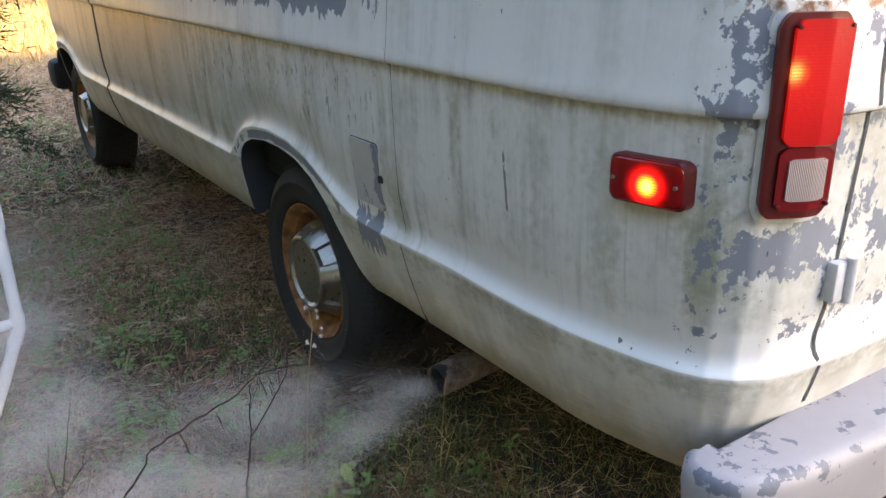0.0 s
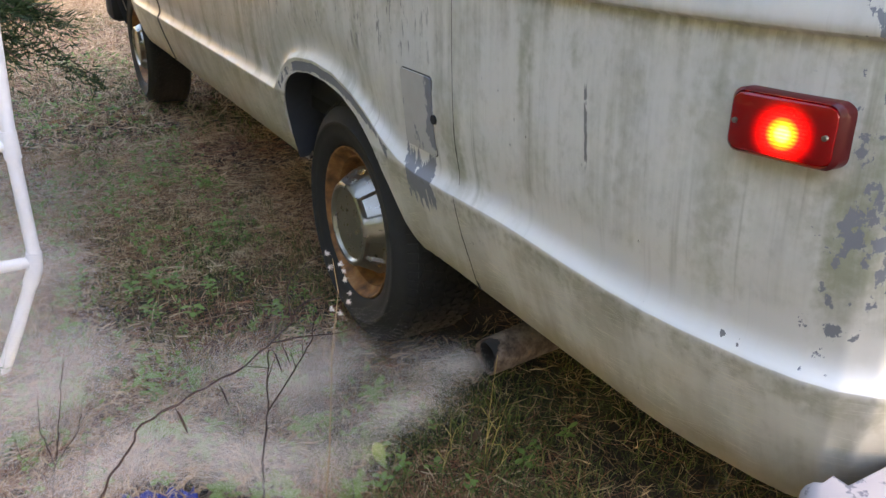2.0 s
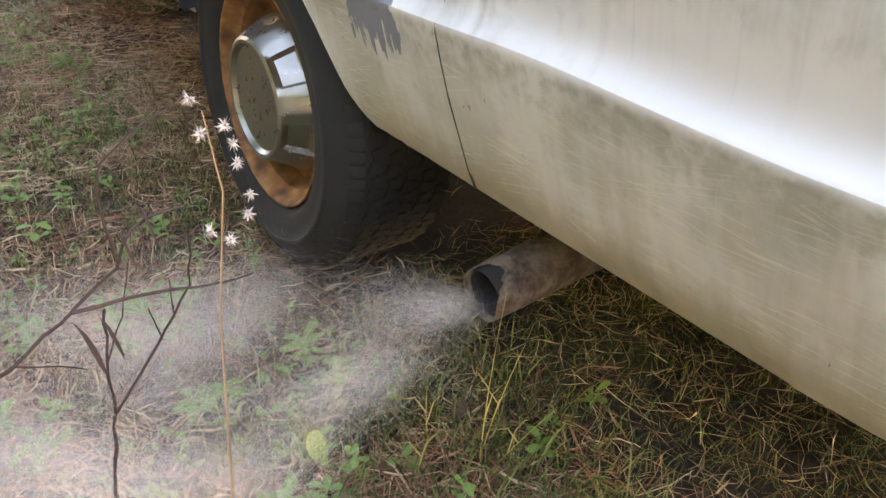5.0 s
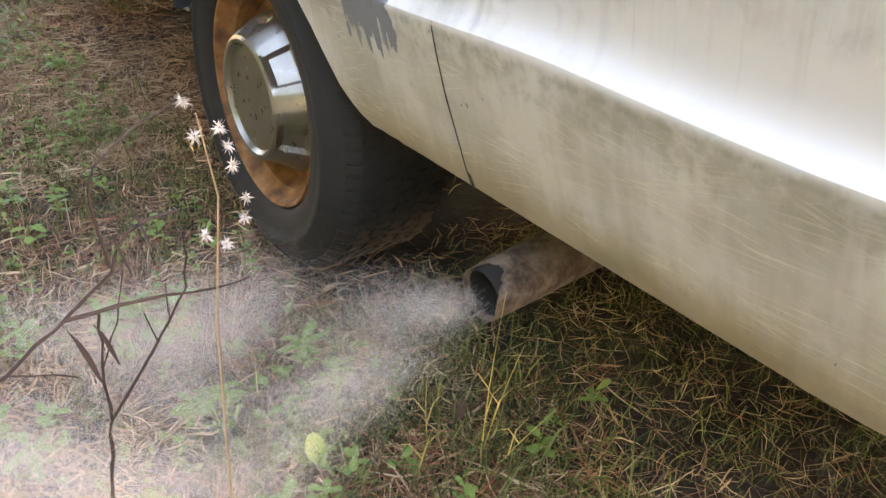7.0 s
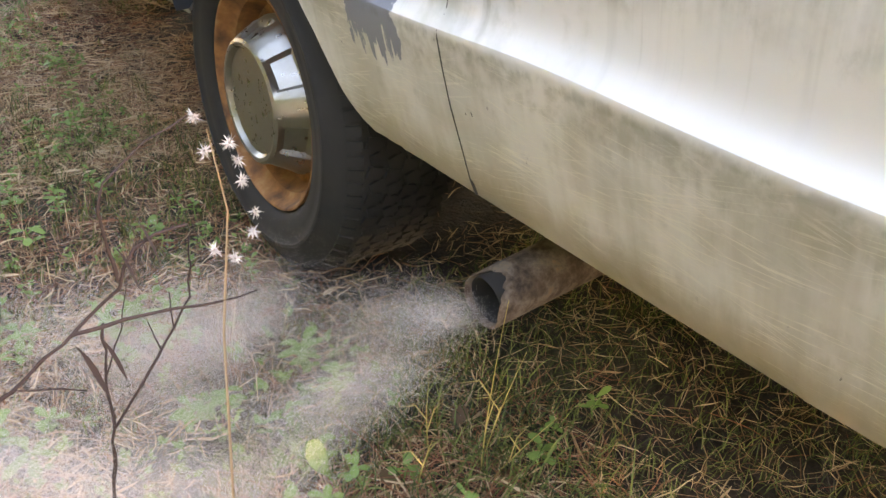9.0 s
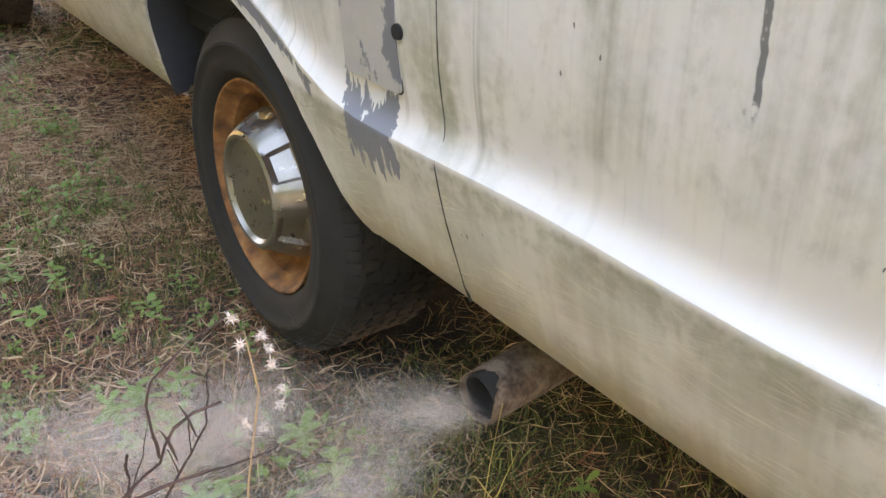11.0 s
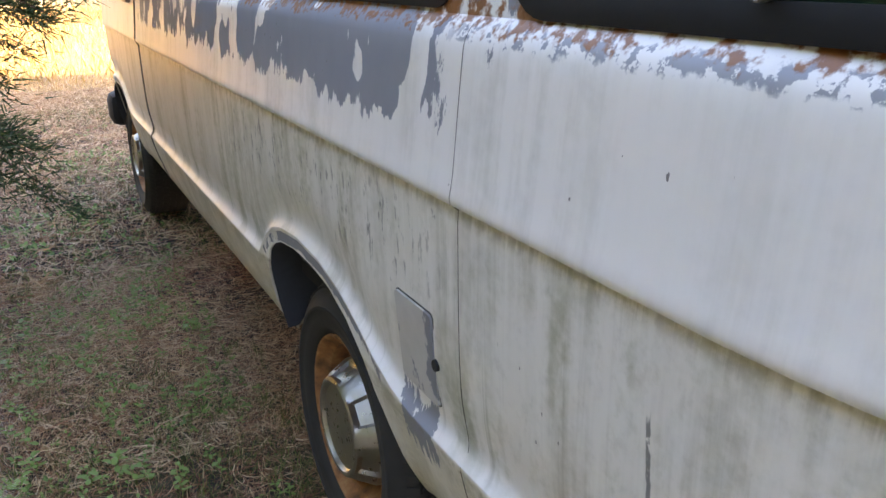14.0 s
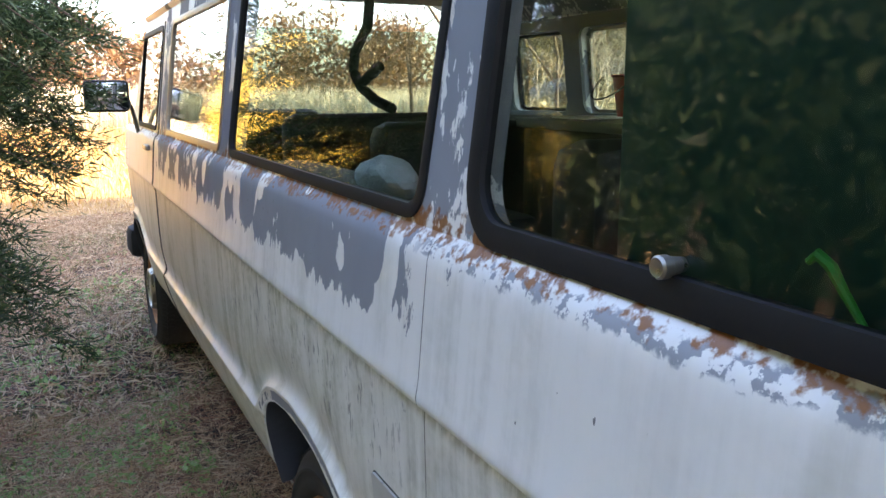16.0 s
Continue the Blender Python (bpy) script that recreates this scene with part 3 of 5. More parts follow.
for flip in (False, True):
    for i, (y0, y1, z0, z1, r, sl) in enumerate(FAR_WINDOWS if flip else WINDOWS):
        win = None
        w = 0.027 if i == 0 else 0.018
        outer, inner = rounded(y0 - 0.003, y1 + 0.003, z0 - 0.003, z1 + 0.003, r, slant=sl), rounded(y0 + w, y1 - w, z0 + w, z1 - w, max(0.02, r - w), slant=sl)
        win = part("window", ring(outer, inner, 0.007 if i == 0 else 0.006, flip), RUBBER if i != 2 else TRIM, van, "window in black rubber seal" if i != 2 else "window in worn metal frame")
        bm = bmesh.new()
        lp = rounded(y0 + w * 0.7, y1 - w * 0.7, z0 + w * 0.7, z1 - w * 0.7, max(0.02, r - w), slant=sl)
        bm.faces.new([bm.verts.new((glass_x(z, flip) + (0.004 if not flip else -0.004), y, z)) for y, z in lp])
        pane = part("pane", bm, GLASS, win, smooth=False)
        pane.visible_shadow = False


def build_roof():
    bm = bmesh.new()
    sec = [(1.236, 1.79), (1.226, 1.80), (1.222, 1.812), (1.236, 1.815), (1.26, 1.85), (1.31, 1.895), (1.42, 1.94), (1.65, 1.975), (2.13, 1.99)]
    sec = sec + [(2 * MID - x, z) for x, z in sec[-2::-1]]
    rows = []
    for y in [1.24, 1.30, 1.5] + list(np.linspace(2, 5.3, 8)) + [5.5, 5.62]:
        drop = 0.03 if y < 1.27 else 0.0
        rows.append([bm.verts.new((x, y, z - drop)) for x, z in sec])
    for u, v in zip(rows, rows[1:]):
        for i in range(len(u) - 1):
            bm.faces.new((u[i], u[i + 1], v[i + 1], v[i]))
    return bm


part("roof", build_roof(), PAINT, van, sharp=50)
# hood, windscreen and floor that close the van
bm = bmesh.new()
vs = [bm.verts.new(c) for c in ((1.26, 5.62, 1.79), (3.0, 5.62, 1.79), (3.08, 6.08, 1.28), (1.18, 6.08, 1.28))]
bm.faces.new(vs)
wind = part("windscreen", bm, GLASS, van, smooth=False)
wind.visible_shadow = False
bm = bmesh.new()
box(bm, (1.24, 6.06, 0.62), (3.02, 6.62, 1.2), 0.08)
part("hood", bm, PAINT, van)
bm = bmesh.new()
box(bm, (1.25, 1.40, 0.56), (3.01, 6.5, 0.60))
part("floor_pan", bm, DARK, van, smooth=False)


def rim_of_arch(hub):
    """The inner wheel well, a shell behind the arch."""
    bm = bmesh.new()
    rows = []
    pts = [(o, z) for o, z in ARCH if o > -0.47]
    for x, grow in ((0.0, 0.0008), (0.02, 0.002), (0.06, 0.004), (0.09, 0.02), (0.17, 0.02), (0.36, 0.02)):
        row = []
        for o, z in pts:
            low = crease_of(hub + o)
            w = min(1.0, max(0.0, (low - 0.622) / 0.05))
            lip = side_x(z, low) * (1 - w) + (1.1500 + 0.12 * (low - z)) * w + 0.004
            row.append(bm.verts.new((lip + x if x < 0.05 else 1.158 + max(x, lip - 1.158 + 0.03), hub + o, max(z, 0.402 + max(0.0, x - 0.09) * 0.1) + grow)))
        rows.append(row)
    for u, v in zip(rows, rows[1:]):
        for i in range(len(u) - 1):
            bm.faces.new((u[i], u[i + 1], v[i + 1], v[i]))
    bm.faces.new(rows[-1])
    return bm


for hub in (REAR_HUB, REAR_HUB + WHEELBASE):
    part("wheel_well", rim_of_arch(hub), LINER, van)


# wheels
def build_wheel(hub, x_face=1.2, z=0.330):
    holder = new("wheel")
    holder.location = (x_face, hub, z)
    holder.matrix_world = pose(x_face, hub, z)
    holder.parent = van
    holder.location = Vector((x_face, hub, z)) - van.location
    holder.matrix_world = pose(x_face, hub, z)
    c, ax = (x_face, hub, z), (1, 0, 0)
    bm = bmesh.new()
    lathe(bm, [(0.030, 0.205), (0.012, 0.211), (0.003, 0.216), (-0.004, 0.222), (-0.006, 0.226), (-0.0095, 0.23), (-0.013, 0.252), (-0.015, 0.272), (-0.0175, 0.274), (-0.0175, 0.28), (-0.013, 0.283), (-0.006, 0.302), (0.004, 0.316), (0.012, 0.324), (0.020, 0.330), (0.034, 0.334), (0.19, 0.334), (0.21, 0.324), (0.225, 0.29), (0.22, 0.22), (0.2, 0.21)], c, ax, 72)
    tyre = part("tyre", bm, TYRE, holder, "worn black tyre", sharp=50)
    bm = bmesh.new()
    # zigzag ribs, cut across by short sipes
    for j in range(5):
        x0 = x_face + 0.036 + 0.034 * j
        for k in range(84):
            aa = 2 * math.pi * (k + 0.5 * (j % 2)) / 84
            m = Matrix.Translation((x0 + 0.014 + (0.003 if k % 2 else -0.003), hub, z)) @ Matrix.Rotation(aa, 4, "X") @ Matrix.Translation((0, 0, 0.3345)) @ Matrix.Rotation(0.3 if k % 2 else -0.3, 4, "Z")
            bmesh.ops.create_cube(bm, size=1.0, matrix=m @ Matrix.Diagonal((0.027, 0.0205, 0.009, 1)))
    # shoulder lugs that wrap on to the side wall
    for k in range(84):
        aa = 2 * math.pi * k / 84
        m = Matrix.Translation((x_face + 0.017, hub, z)) @ Matrix.Rotation(aa, 4, "X") @ Matrix.Translation((0, 0, 0.3265)) @ Matrix.Rotation(-0.6, 4, "Y")
        bmesh.ops.create_cube(bm, size=1.0, matrix=m @ Matrix.Diagonal((0.026, 0.017, 0.008, 1)))
    part("tread", bm, TYRE, tyre, smooth=False)
    bm = bmesh.new()
    lathe(bm, [(0.03, 0.200), (0.004, 0.2125), (0.000, 0.211), (0.001, 0.207), (0.008, 0.202), (0.020, 0.199), (0.028, 0.192), (0.032, 0.184), (0.050, 0.180), (0.066, 0.172), (0.070, 0.152), (0.062, 0.12), (0.055, 0.05), (0.055, 0.0)], c, ax, 64)
    part("rim", bm, RUST, holder, "rusty steel rim")
    bm = bmesh.new()
    steps, prof = 144, [(0.064, 0.150), (0.050, 0.151), (0.040, 0.150), (0.034, 0.147), (-0.002, 0.127), (-0.010, 0.121), (-0.018, 0.116), (-0.022, 0.110), (-0.021, 0.104), (-0.016, 0.101), (-0.012, 0.098), (-0.013, 0.06), (-0.015, 0.02), (-0.016, 0.004)]
    rows = []
    for j, (s, r) in enumerate(prof):
        row = []
        for k in range(steps):
            an = 2 * math.pi * k / steps
            ph = (k / steps * 6 + 0.18) % 1.0
            flat = math.cos(math.pi / 6) / math.cos(2 * math.pi / 6 * (ph - 0.5))
            rr, ss = r, s
            if 2 <= j <= 5:
                rr = r * (0.35 + 0.65 * min(1.0, flat * 1.06))
                if j in (3, 4) and 0.27 < ph < 0.73:
                    rr -= 0.010
            row.append(bm.verts.new((x_face + ss, hub + rr * math.cos(an), z + rr * math.sin(an))))
        rows.append(row)
    for p, q in zip(rows, rows[1:]):
        for k in range(steps):
            bm.faces.new((p[k], p[(k + 1) % steps], q[(k + 1) % steps], q[k]))
    bm.faces.new(rows[-1])
    part("hub_cap", bm, CHROME, holder, "dull faceted chrome hub cap", sharp=28)


build_wheel(REAR_HUB + 0.060, 1.2035)
build_wheel(REAR_HUB + WHEELBASE + 0.02, 1.2035)
build_wheel(REAR_HUB + 0.060, 2.80)
build_wheel(REAR_HUB + WHEELBASE + 0.02, 2.80)


# fuel door, a square lid in a gap
def side_patch(y0, y1, z0, z1, out, n=5, thick=0.006, r=0.008):
    """A lid that follows the body side."""
    bm = bmesh.new()
    lp = rounded(y0, y1, z0, z1, r, 4)
    front = [bm.verts.new((side_x(z) - out, y, z)) for y, z in lp]
    back = [bm.verts.new((side_x(z) - out + thick, y, z)) for y, z in lp]
    bm.faces.new(front)
    for i in range(len(lp)):
        j = (i + 1) % len(lp)
        bm.faces.new((front[i], front[j], back[j], back[i]))
    return bm


part("fuel_door_gap", side_patch(2.1898, 2.3202, 0.6755, 0.8385, 0.0012, r=0.01, thick=0.003), SEAM, van)
fd = part("fuel_door", side_patch(2.192, 2.318, 0.678, 0.836, 0.005), lid_paint(), van, "square fuel door with worn grey paint")


# side marker lamp
def marker():
    bm = bmesh.new()
    lp = rounded(1.352, 1.475, 0.886, 0.960, 0.014, 5)

    def px(y):
        return 1.1415 + float(np.interp(-y, [-c[1] for c in CORNER], [c[0] for c in CORNER]))

    rows = []
    for grow, out in ((1.0, -0.002), (1.0, 0.016), (0.93, 0.020)):
        rows.append([bm.verts.new((px(1.4135 + (y - 1.4135) * grow) - out, 1.4135 + (y - 1.4135) * grow, 0.923 + (z - 0.923) * grow)) for y, z in lp])
    for u, v in zip(rows, rows[1:]):
        for i in range(len(lp)):
            j = (i + 1) % len(lp)
            bm.faces.new((u[i], u[j], v[j], v[i]))
    rim = part("side_marker_lamp", bm, LAMP_RIM, van, "lit red side marker lamp")
    bm = bmesh.new()
    rows = []
    for grow, out in ((0.94, 0.016), (0.92, 0.0215), (0.86, 0.0235), (0.5, 0.0240)):
        rows.append([bm.verts.new((px(1.4135 + (y - 1.4135) * grow) - out, 1.4135 + (y - 1.4135) * grow, 0.923 + (z - 0.923) * (grow - 0.05))) for y, z in lp])
    for u, v in zip(rows, rows[1:]):
        for i in range(len(lp)):
            j = (i + 1) % len(lp)
            bm.faces.new((u[i], u[j], v[j], v[i]))
    bm.faces.new(rows[-1])
    part("lens", bm, LENS_SIDE, rim)
    for y in (1.364, 1.463):
        bm = bmesh.new()
        lathe(bm, [(-0.006, 0.0), (-0.005, 0.003), (0.002, 0.0035)], (px(y) - 0.0215, y, 0.923), (1, 0, 0), 12)
        part("screw", bm, SCREW, rim)


marker()


# tail lamp on the corner
def corner_slab(s0, s1, z0, z1, out0, out1, n=14, r=0.0):
    bm = bmesh.new()
    front, back = [], []
    for k in range(n + 1):
        s = s0 + (s1 - s0) * k / n
        p, nn = corner_at(s)
        cols = []
        e = min(k, n - k) / n
        inset = r * (1 - min(1.0, e * 6)) ** 2
        for z in (z0 + inset, z1 - inset):
            cols.append([bm.verts.new((p.x - nn.x * o, p.y - nn.y * o, z)) for o in (out0, out1)])
        front.append(cols)
    for u, v in zip(front, front[1:]):
        bm.faces.new((u[0][1], v[0][1], v[1][1], u[1][1]))
        bm.faces.new((u[0][0], v[0][0], v[0][1], u[0][1]))
        bm.faces.new((u[1][1], v[1][1], v[1][0], u[1][0]))
    for u in (front[0], front[-1]):
        bm.faces.new((u[0][0], u[0][1], u[1][1], u[1][0]))
    return bm


lamp = part("tail_lamp", corner_slab(0.570, 0.714, 0.890, 1.164, -0.002, 0.021, n=36, r=0.020), LAMP_RIM, van, "red tail lamp with clear reversing section")
part("red_lens", corner_slab(0.598, 0.707, 0.993, 1.156, 0.020, 0.029, n=30, r=0.012), LENS_TAIL, lamp)
part("lower_lens", corner_slab(0.598, 0.705, 0.902, 0.990, 0.020, 0.026, n=30, r=0.010), LENS_DARK, lamp, "dark red lens")
part("reversing_lens", corner_slab(0.617, 0.692, 0.916, 0.975, 0.025, 0.0285, n=24, r=0.003), CUP, lamp, "clear ribbed lens")
part("lamp_surround", corner_slab(0.556, 0.724, 0.879, 1.176, -0.002, 0.008, n=36, r=0.026), PAINT, lamp)
for s_at, z_at in ((0.603, 1.147), (0.700, 1.147), (0.603, 0.910), (0.699, 0.910)):
    p, nn = corner_at(s_at)
    bm = bmesh.new()
    lathe(bm, [(-0.0325, 0.0), (-0.0325, 0.0022), (-0.031, 0.0032), (-0.020, 0.0034)], (p.x, p.y, z_at), (nn.x, nn.y, 0), 12)
    part("screw", bm, LAMP_RIM, lamp)


# rear bumper
def bumper():
    bm = bmesh.new()
    line = [(1.165, 1.305), (1.135, 1.285), (1.125, 1.255), (1.135, 1.22), (1.16, 1.19), (1.20, 1.172), (1.26, 1.16), (1.45, 1.14), (MID, 1.13)]
    line += [(2 * MID - x, y) for x, y in line[-2::-1]]
    sec = [(0.10, 0.525), (0.022, 0.526), (0.012, 0.523), (0.005, 0.516), (0.001, 0.506), (0.0, 0.494), (0.006, 0.44), (0.012, 0.38), (0.03, 0.36), (0.1, 0.36)]
    rows = []
    for i, (x, y) in enumerate(line):
        a, b = line[max(0, i - 1)], line[min(len(line) - 1, i + 1)]
        t = Vector((b[0] - a[0], b[1] - a[1])).normalized()
        n = Vector((-t.y, t.x))
        in_x = max(x + 0.03, 1.20) if x < MID else min(x - 0.03, 2 * MID - 1.20)
        rows.append([bm.verts.new((in_x, min(max(y + 0.03, 1.27), 1.29), z) if d > 0.05 else (x + n.x * d, y + n.y * d, z)) for d, z in sec])
    for u, v in zip(rows, rows[1:]):
        for i in range(len(sec) - 1):
            bm.faces.new((u[i], v[i], v[i + 1], u[i + 1]))
    for r in (rows[0], rows[-1]):
        bm.faces.new(r)
    return bm


def bumper_paint():
    g = Graph("flaking_bumper_paint", 0.5)
    n = g.noise(24, detail=7, rough=0.65)
    top = g.step(g.axis(2), 0.508, 0.52)
    gone = g.step(g.add(n, g.mul(top, 0.05), g.mul(g.band(g.axis(2), 0.500, 0.522, 0.006), 0.10)), 0.645, 0.67)
    g.bump(g.mul(gone, -1.0), 0.4, 0.001)
    base = g.mix(g.noise(8), (0.26, 0.25, 0.26), (0.38, 0.365, 0.375))
    return g.done(g.mix(gone, base, g.mix(g.noise(60), (0.07, 0.075, 0.09), (0.20, 0.21, 0.25))))


part("rear_bumper", bumper(), bumper_paint(), van, "white bumper with flaking paint")

# exhaust pipe: a tail pipe in a rusted-through outer sleeve
def exhaust():
    at, d = Vector((1.219, 2.092, 0.249)), Vector((1.0, -0.02, 0.13)).normalized()
    u = (Vector((0, 0, 1)) - d * d.z).normalized()
    w = d.cross(u)

    def row(bm, s, r, n=56, ragged=None):
        out = []
        for k in range(n):
            t = 2 * math.pi * k / n
            ss = s + (ragged(t, k) if ragged else 0.0)
            out.append(bm.verts.new(at + d * ss + r * (math.cos(t) * u + math.sin(t) * w)))
        return out

    def skin(bm, rows):
        for p, q in zip(rows, rows[1:]):
            for k in range(len(p)):
                bm.faces.new((p[k], p[(k + 1) % len(p)], q[(k + 1) % len(p)], q[k]))

    dent = random.Random(3)
    bite = [0.005 * dent.random() for _ in range(56)]

    def torn(t, k):
        top = max(0.0, math.cos(t - 0.2))
        return 0.030 * top ** 3 + bite[k] * (0.15 + 1.8 * top ** 2)

    bm = bmesh.new()
    skin(bm, [row(bm, 0.35, 0.035), row(bm, 0.006, 0.0355, ragged=torn), row(bm, 0.0, 0.0375, ragged=torn), row(bm, 0.004, 0.0395, ragged=torn), row(bm, 0.075, 0.0405), row(bm, 0.20, 0.042), row(bm, 0.45, 0.042)])
    sleeve = part("exhaust_pipe", bm, exhaust_rust(), van, "rusted exhaust pipe with ragged torn end")
    bm = bmesh.new()
    skin(bm, [row(bm, 0.40, 0.0315), row(bm, 0.014, 0.0322), row(bm, 0.010, 0.0334), row(bm, 0.012, 0.0345), row(bm, 0.38, 0.0345)])
    bm.faces.new(row(bm, 0.36, 0.0315))
    part("tail_pipe", bm, simple("sooty_steel", (0.016, 0.014, 0.013), 0.85, vary=0.5), sleeve)


def exhaust_rust():
    g = Graph("rusted_exhaust", 0.9)
    a, b = g.noise(38, detail=6, rough=0.65), g.noise(150, detail=4)
    g.bump(g.add(g.mul(a, 0.7), g.mul(b, 0.5)), 0.9, 0.003)
    col = g.ramp(g.add(g.mul(a, 0.75), g.mul(b, 0.25)), (0.34, (0.040, 0.025, 0.017)), (0.47, (0.10, 0.068, 0.048)), (0.58, (0.17, 0.13, 0.098)), (0.70, (0.27, 0.15, 0.08)))
    return g.done(col)


exhaust()

# wing mirror
bm = bmesh.new()
box(bm, (0.905, 5.58, 1.345), (1.12, 5.64, 1.505), 0.025)
mir = part("wing_mirror", bm, DARK, van, "black wing mirror")
bm = bmesh.new()
box(bm, (0.918, 5.577, 1.358), (1.107, 5.5795, 1.492), 0.001)
part("mirror_glass", bm, simple("mirror_silver", (0.6, 0.6, 0.62), 0.03, 1.0, vary=0.02, bump=0), mir)
bm = bmesh.new()
tube(bm, [(1.10, 5.62, 1.44), (1.13, 5.62, 1.36), (1.15, 5.6, 1.24)], 0.011)
part("mirror_arm", bm, CHROME, mir)
bm = bmesh.new()
box(bm, (1.115, 5.02, 1.185), (1.137, 5.14, 1.21), 0.006)
part("door_handle", bm, CHROME, van, "chrome door handle")
bm = bmesh.new()
box(bm, (1.14, 6.52, 0.40), (3.12, 6.74, 0.60), 0.05)
part("front_bumper", bm, DARK, van)

# window latch knob
bm = bmesh.new()
lathe(bm, [(-0.018, 0.0), (-0.018, 0.007), (-0.019, 0.0085), (-0.0165, 0.0105), (-0.008, 0.0105), (-0.006, 0.0085), (0.01, 0.007)], (1.172, 1.678, 1.304), (1, 0, 0), 24)
part("latch_knob", bm, CHROME, van, "round chrome window latch knob")


def strip(y, z0, z1, width, out, n=40, lean=0.0):
    """A thin dark line that follows the body side."""
    bm = bmesh.new()
    rows = []
    for k in range(n + 1):
        z = z0 + (z1 - z0) * k / n
        x = (side_x(z) if z < 1.264 else glass_x(z)) - out
        yy = y + lean * (z - z0)
        rows.append([bm.verts.new(c) for c in ((x + 0.004, yy - width / 2, z), (x, yy - width / 2, z), (x, yy + width / 2, z), (x + 0.004, yy + width / 2, z))])
    for u, v in zip(rows, rows[1:]):
        for i in range(3):
            bm.faces.new((u[i], u[i + 1], v[i + 1], v[i]))
    return bm


part("panel_seam", strip(2.111, 0.405, 1.255, 0.0009, 0.0005, 90), SEAM, van, smooth=False)
part("door_gap", strip(4.95, 0.42, 1.75, 0.022, 0.003, 90), simple("blue_grey_gap", (0.03, 0.036, 0.046), 0.6), van, smooth=False)
bm = bmesh.new()
lathe(bm, [(-0.002, 0.0), (-0.002, 0.009), (0.004, 0.010)], (side_x(0.756) - 0.002, 2.187, 0.756), (1, 0, 0), 20)
part("finger_notch", bm, DARK, van)


# rear door gap and hinge
def rear_y(x, z):
    best = min((corner_at(k / 400) for k in range(401)), key=lambda pn: abs(pn[0].x - x))
    return best[0].y + (float(np.interp(z, PZ, PX)) - 1.1415)


bm = bmesh.new()
rows = []
for k in range(61):
    z = 0.54 + 0.74 * k / 60
    x = 1.405 + 0.012 * math.sin(6 * z)
    yy = rear_y(x, z) - 0.001
    rows.append([bm.verts.new((x - 0.0045, yy, z)), bm.verts.new((x + 0.0045, yy, z))])
for u, w2 in zip(rows, rows[1:]):
    bm.faces.new((u[0], u[1], w2[1], w2[0]))
part("rear_door_gap", bm, SEAM, van, smooth=False)
HINGE = simple("chipped_white_paint", (0.58, 0.57, 0.56), 0.45)
hy = rear_y(1.405, 0.76)
bm = bmesh.new()
box(bm, (1.375, hy - 0.016, 0.735), (1.402, hy + 0.01, 0.80), 0.004)
hinge = part("door_hinge", bm, HINGE, van, "white rear door hinge")
bm = bmesh.new()
tube(bm, [(1.408, hy - 0.018, 0.732), (1.408, hy - 0.018, 0.805)], 0.009, 14)
part("hinge_barrel", bm, HINGE, hinge)
bm = bmesh.new()
box(bm, (1.414, hy - 0.014, 0.742), (1.44, hy + 0.01, 0.793), 0.004)
part("hinge_leaf", bm, HINGE, hinge)

# plain boxes added below the floor to block light under the van
for lo, hi in (((1.60, 1.30, 0.19), (3.0, 2.26, 0.57)), ((1.78, 2.22, 0.17), (2.98, 3.3, 0.57)), ((1.50, 3.25, 0.21), (3.0, 5.0, 0.57))):
    bm = bmesh.new()
    box(bm, lo, hi, 0.04)
    part("underbody_light_block", bm, DARK, van)
bm = bmesh.new()
tube(bm, [(1.4, REAR_HUB, 0.35), (2.9, REAR_HUB, 0.35)], 0.06, 12)
part("rear_axle", bm, DARK, van)

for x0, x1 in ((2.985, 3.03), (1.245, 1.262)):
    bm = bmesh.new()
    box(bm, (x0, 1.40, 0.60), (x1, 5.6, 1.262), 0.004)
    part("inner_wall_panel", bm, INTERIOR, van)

# ---- inside the van ----
bm = bmesh.new()
box(bm, (1.24, 1.36, 1.24), (1.252, 1.838, 1.72), 0.002)
tagged(part("green_board", bm, GREEN), "dark green board standing behind the rear side window", "board")
bm = bmesh.new()
lathe(bm, [(0.0, 0.0), (0.0, 0.055), (0.11, 0.072), (0.113, 0.076), (0.117, 0.070), (0.01, 0.052), (0.01, 0.0)], (2.20, 2.960, 1.375), (0, 0, 1), 32)
bucket = tagged(part("bucket", bm, RED), "small red plastic bucket on a table in the van", "bucket")


bucket_wire = bmesh.new()
tube(bucket_wire, [(2.128 - 0.07 * math.sin(math.pi * k / 12), 2.960 + 0.07 * math.cos(math.pi * k / 12), 1.485 - 0.06 * math.sin(math.pi * k / 12)) for k in range(13)], 0.0022, 6)
part("wire_handle", bucket_wire, DARK, bucket, "thin wire handle")


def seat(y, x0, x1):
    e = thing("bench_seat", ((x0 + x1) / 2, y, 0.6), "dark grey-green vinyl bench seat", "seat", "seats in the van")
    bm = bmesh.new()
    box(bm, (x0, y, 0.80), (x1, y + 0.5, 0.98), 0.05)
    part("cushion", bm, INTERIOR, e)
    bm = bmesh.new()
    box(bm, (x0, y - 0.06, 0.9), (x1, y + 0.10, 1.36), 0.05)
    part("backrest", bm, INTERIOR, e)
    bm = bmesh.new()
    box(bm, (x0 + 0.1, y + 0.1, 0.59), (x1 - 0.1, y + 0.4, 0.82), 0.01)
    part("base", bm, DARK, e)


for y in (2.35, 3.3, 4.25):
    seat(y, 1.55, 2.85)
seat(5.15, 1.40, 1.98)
bm = bmesh.new()
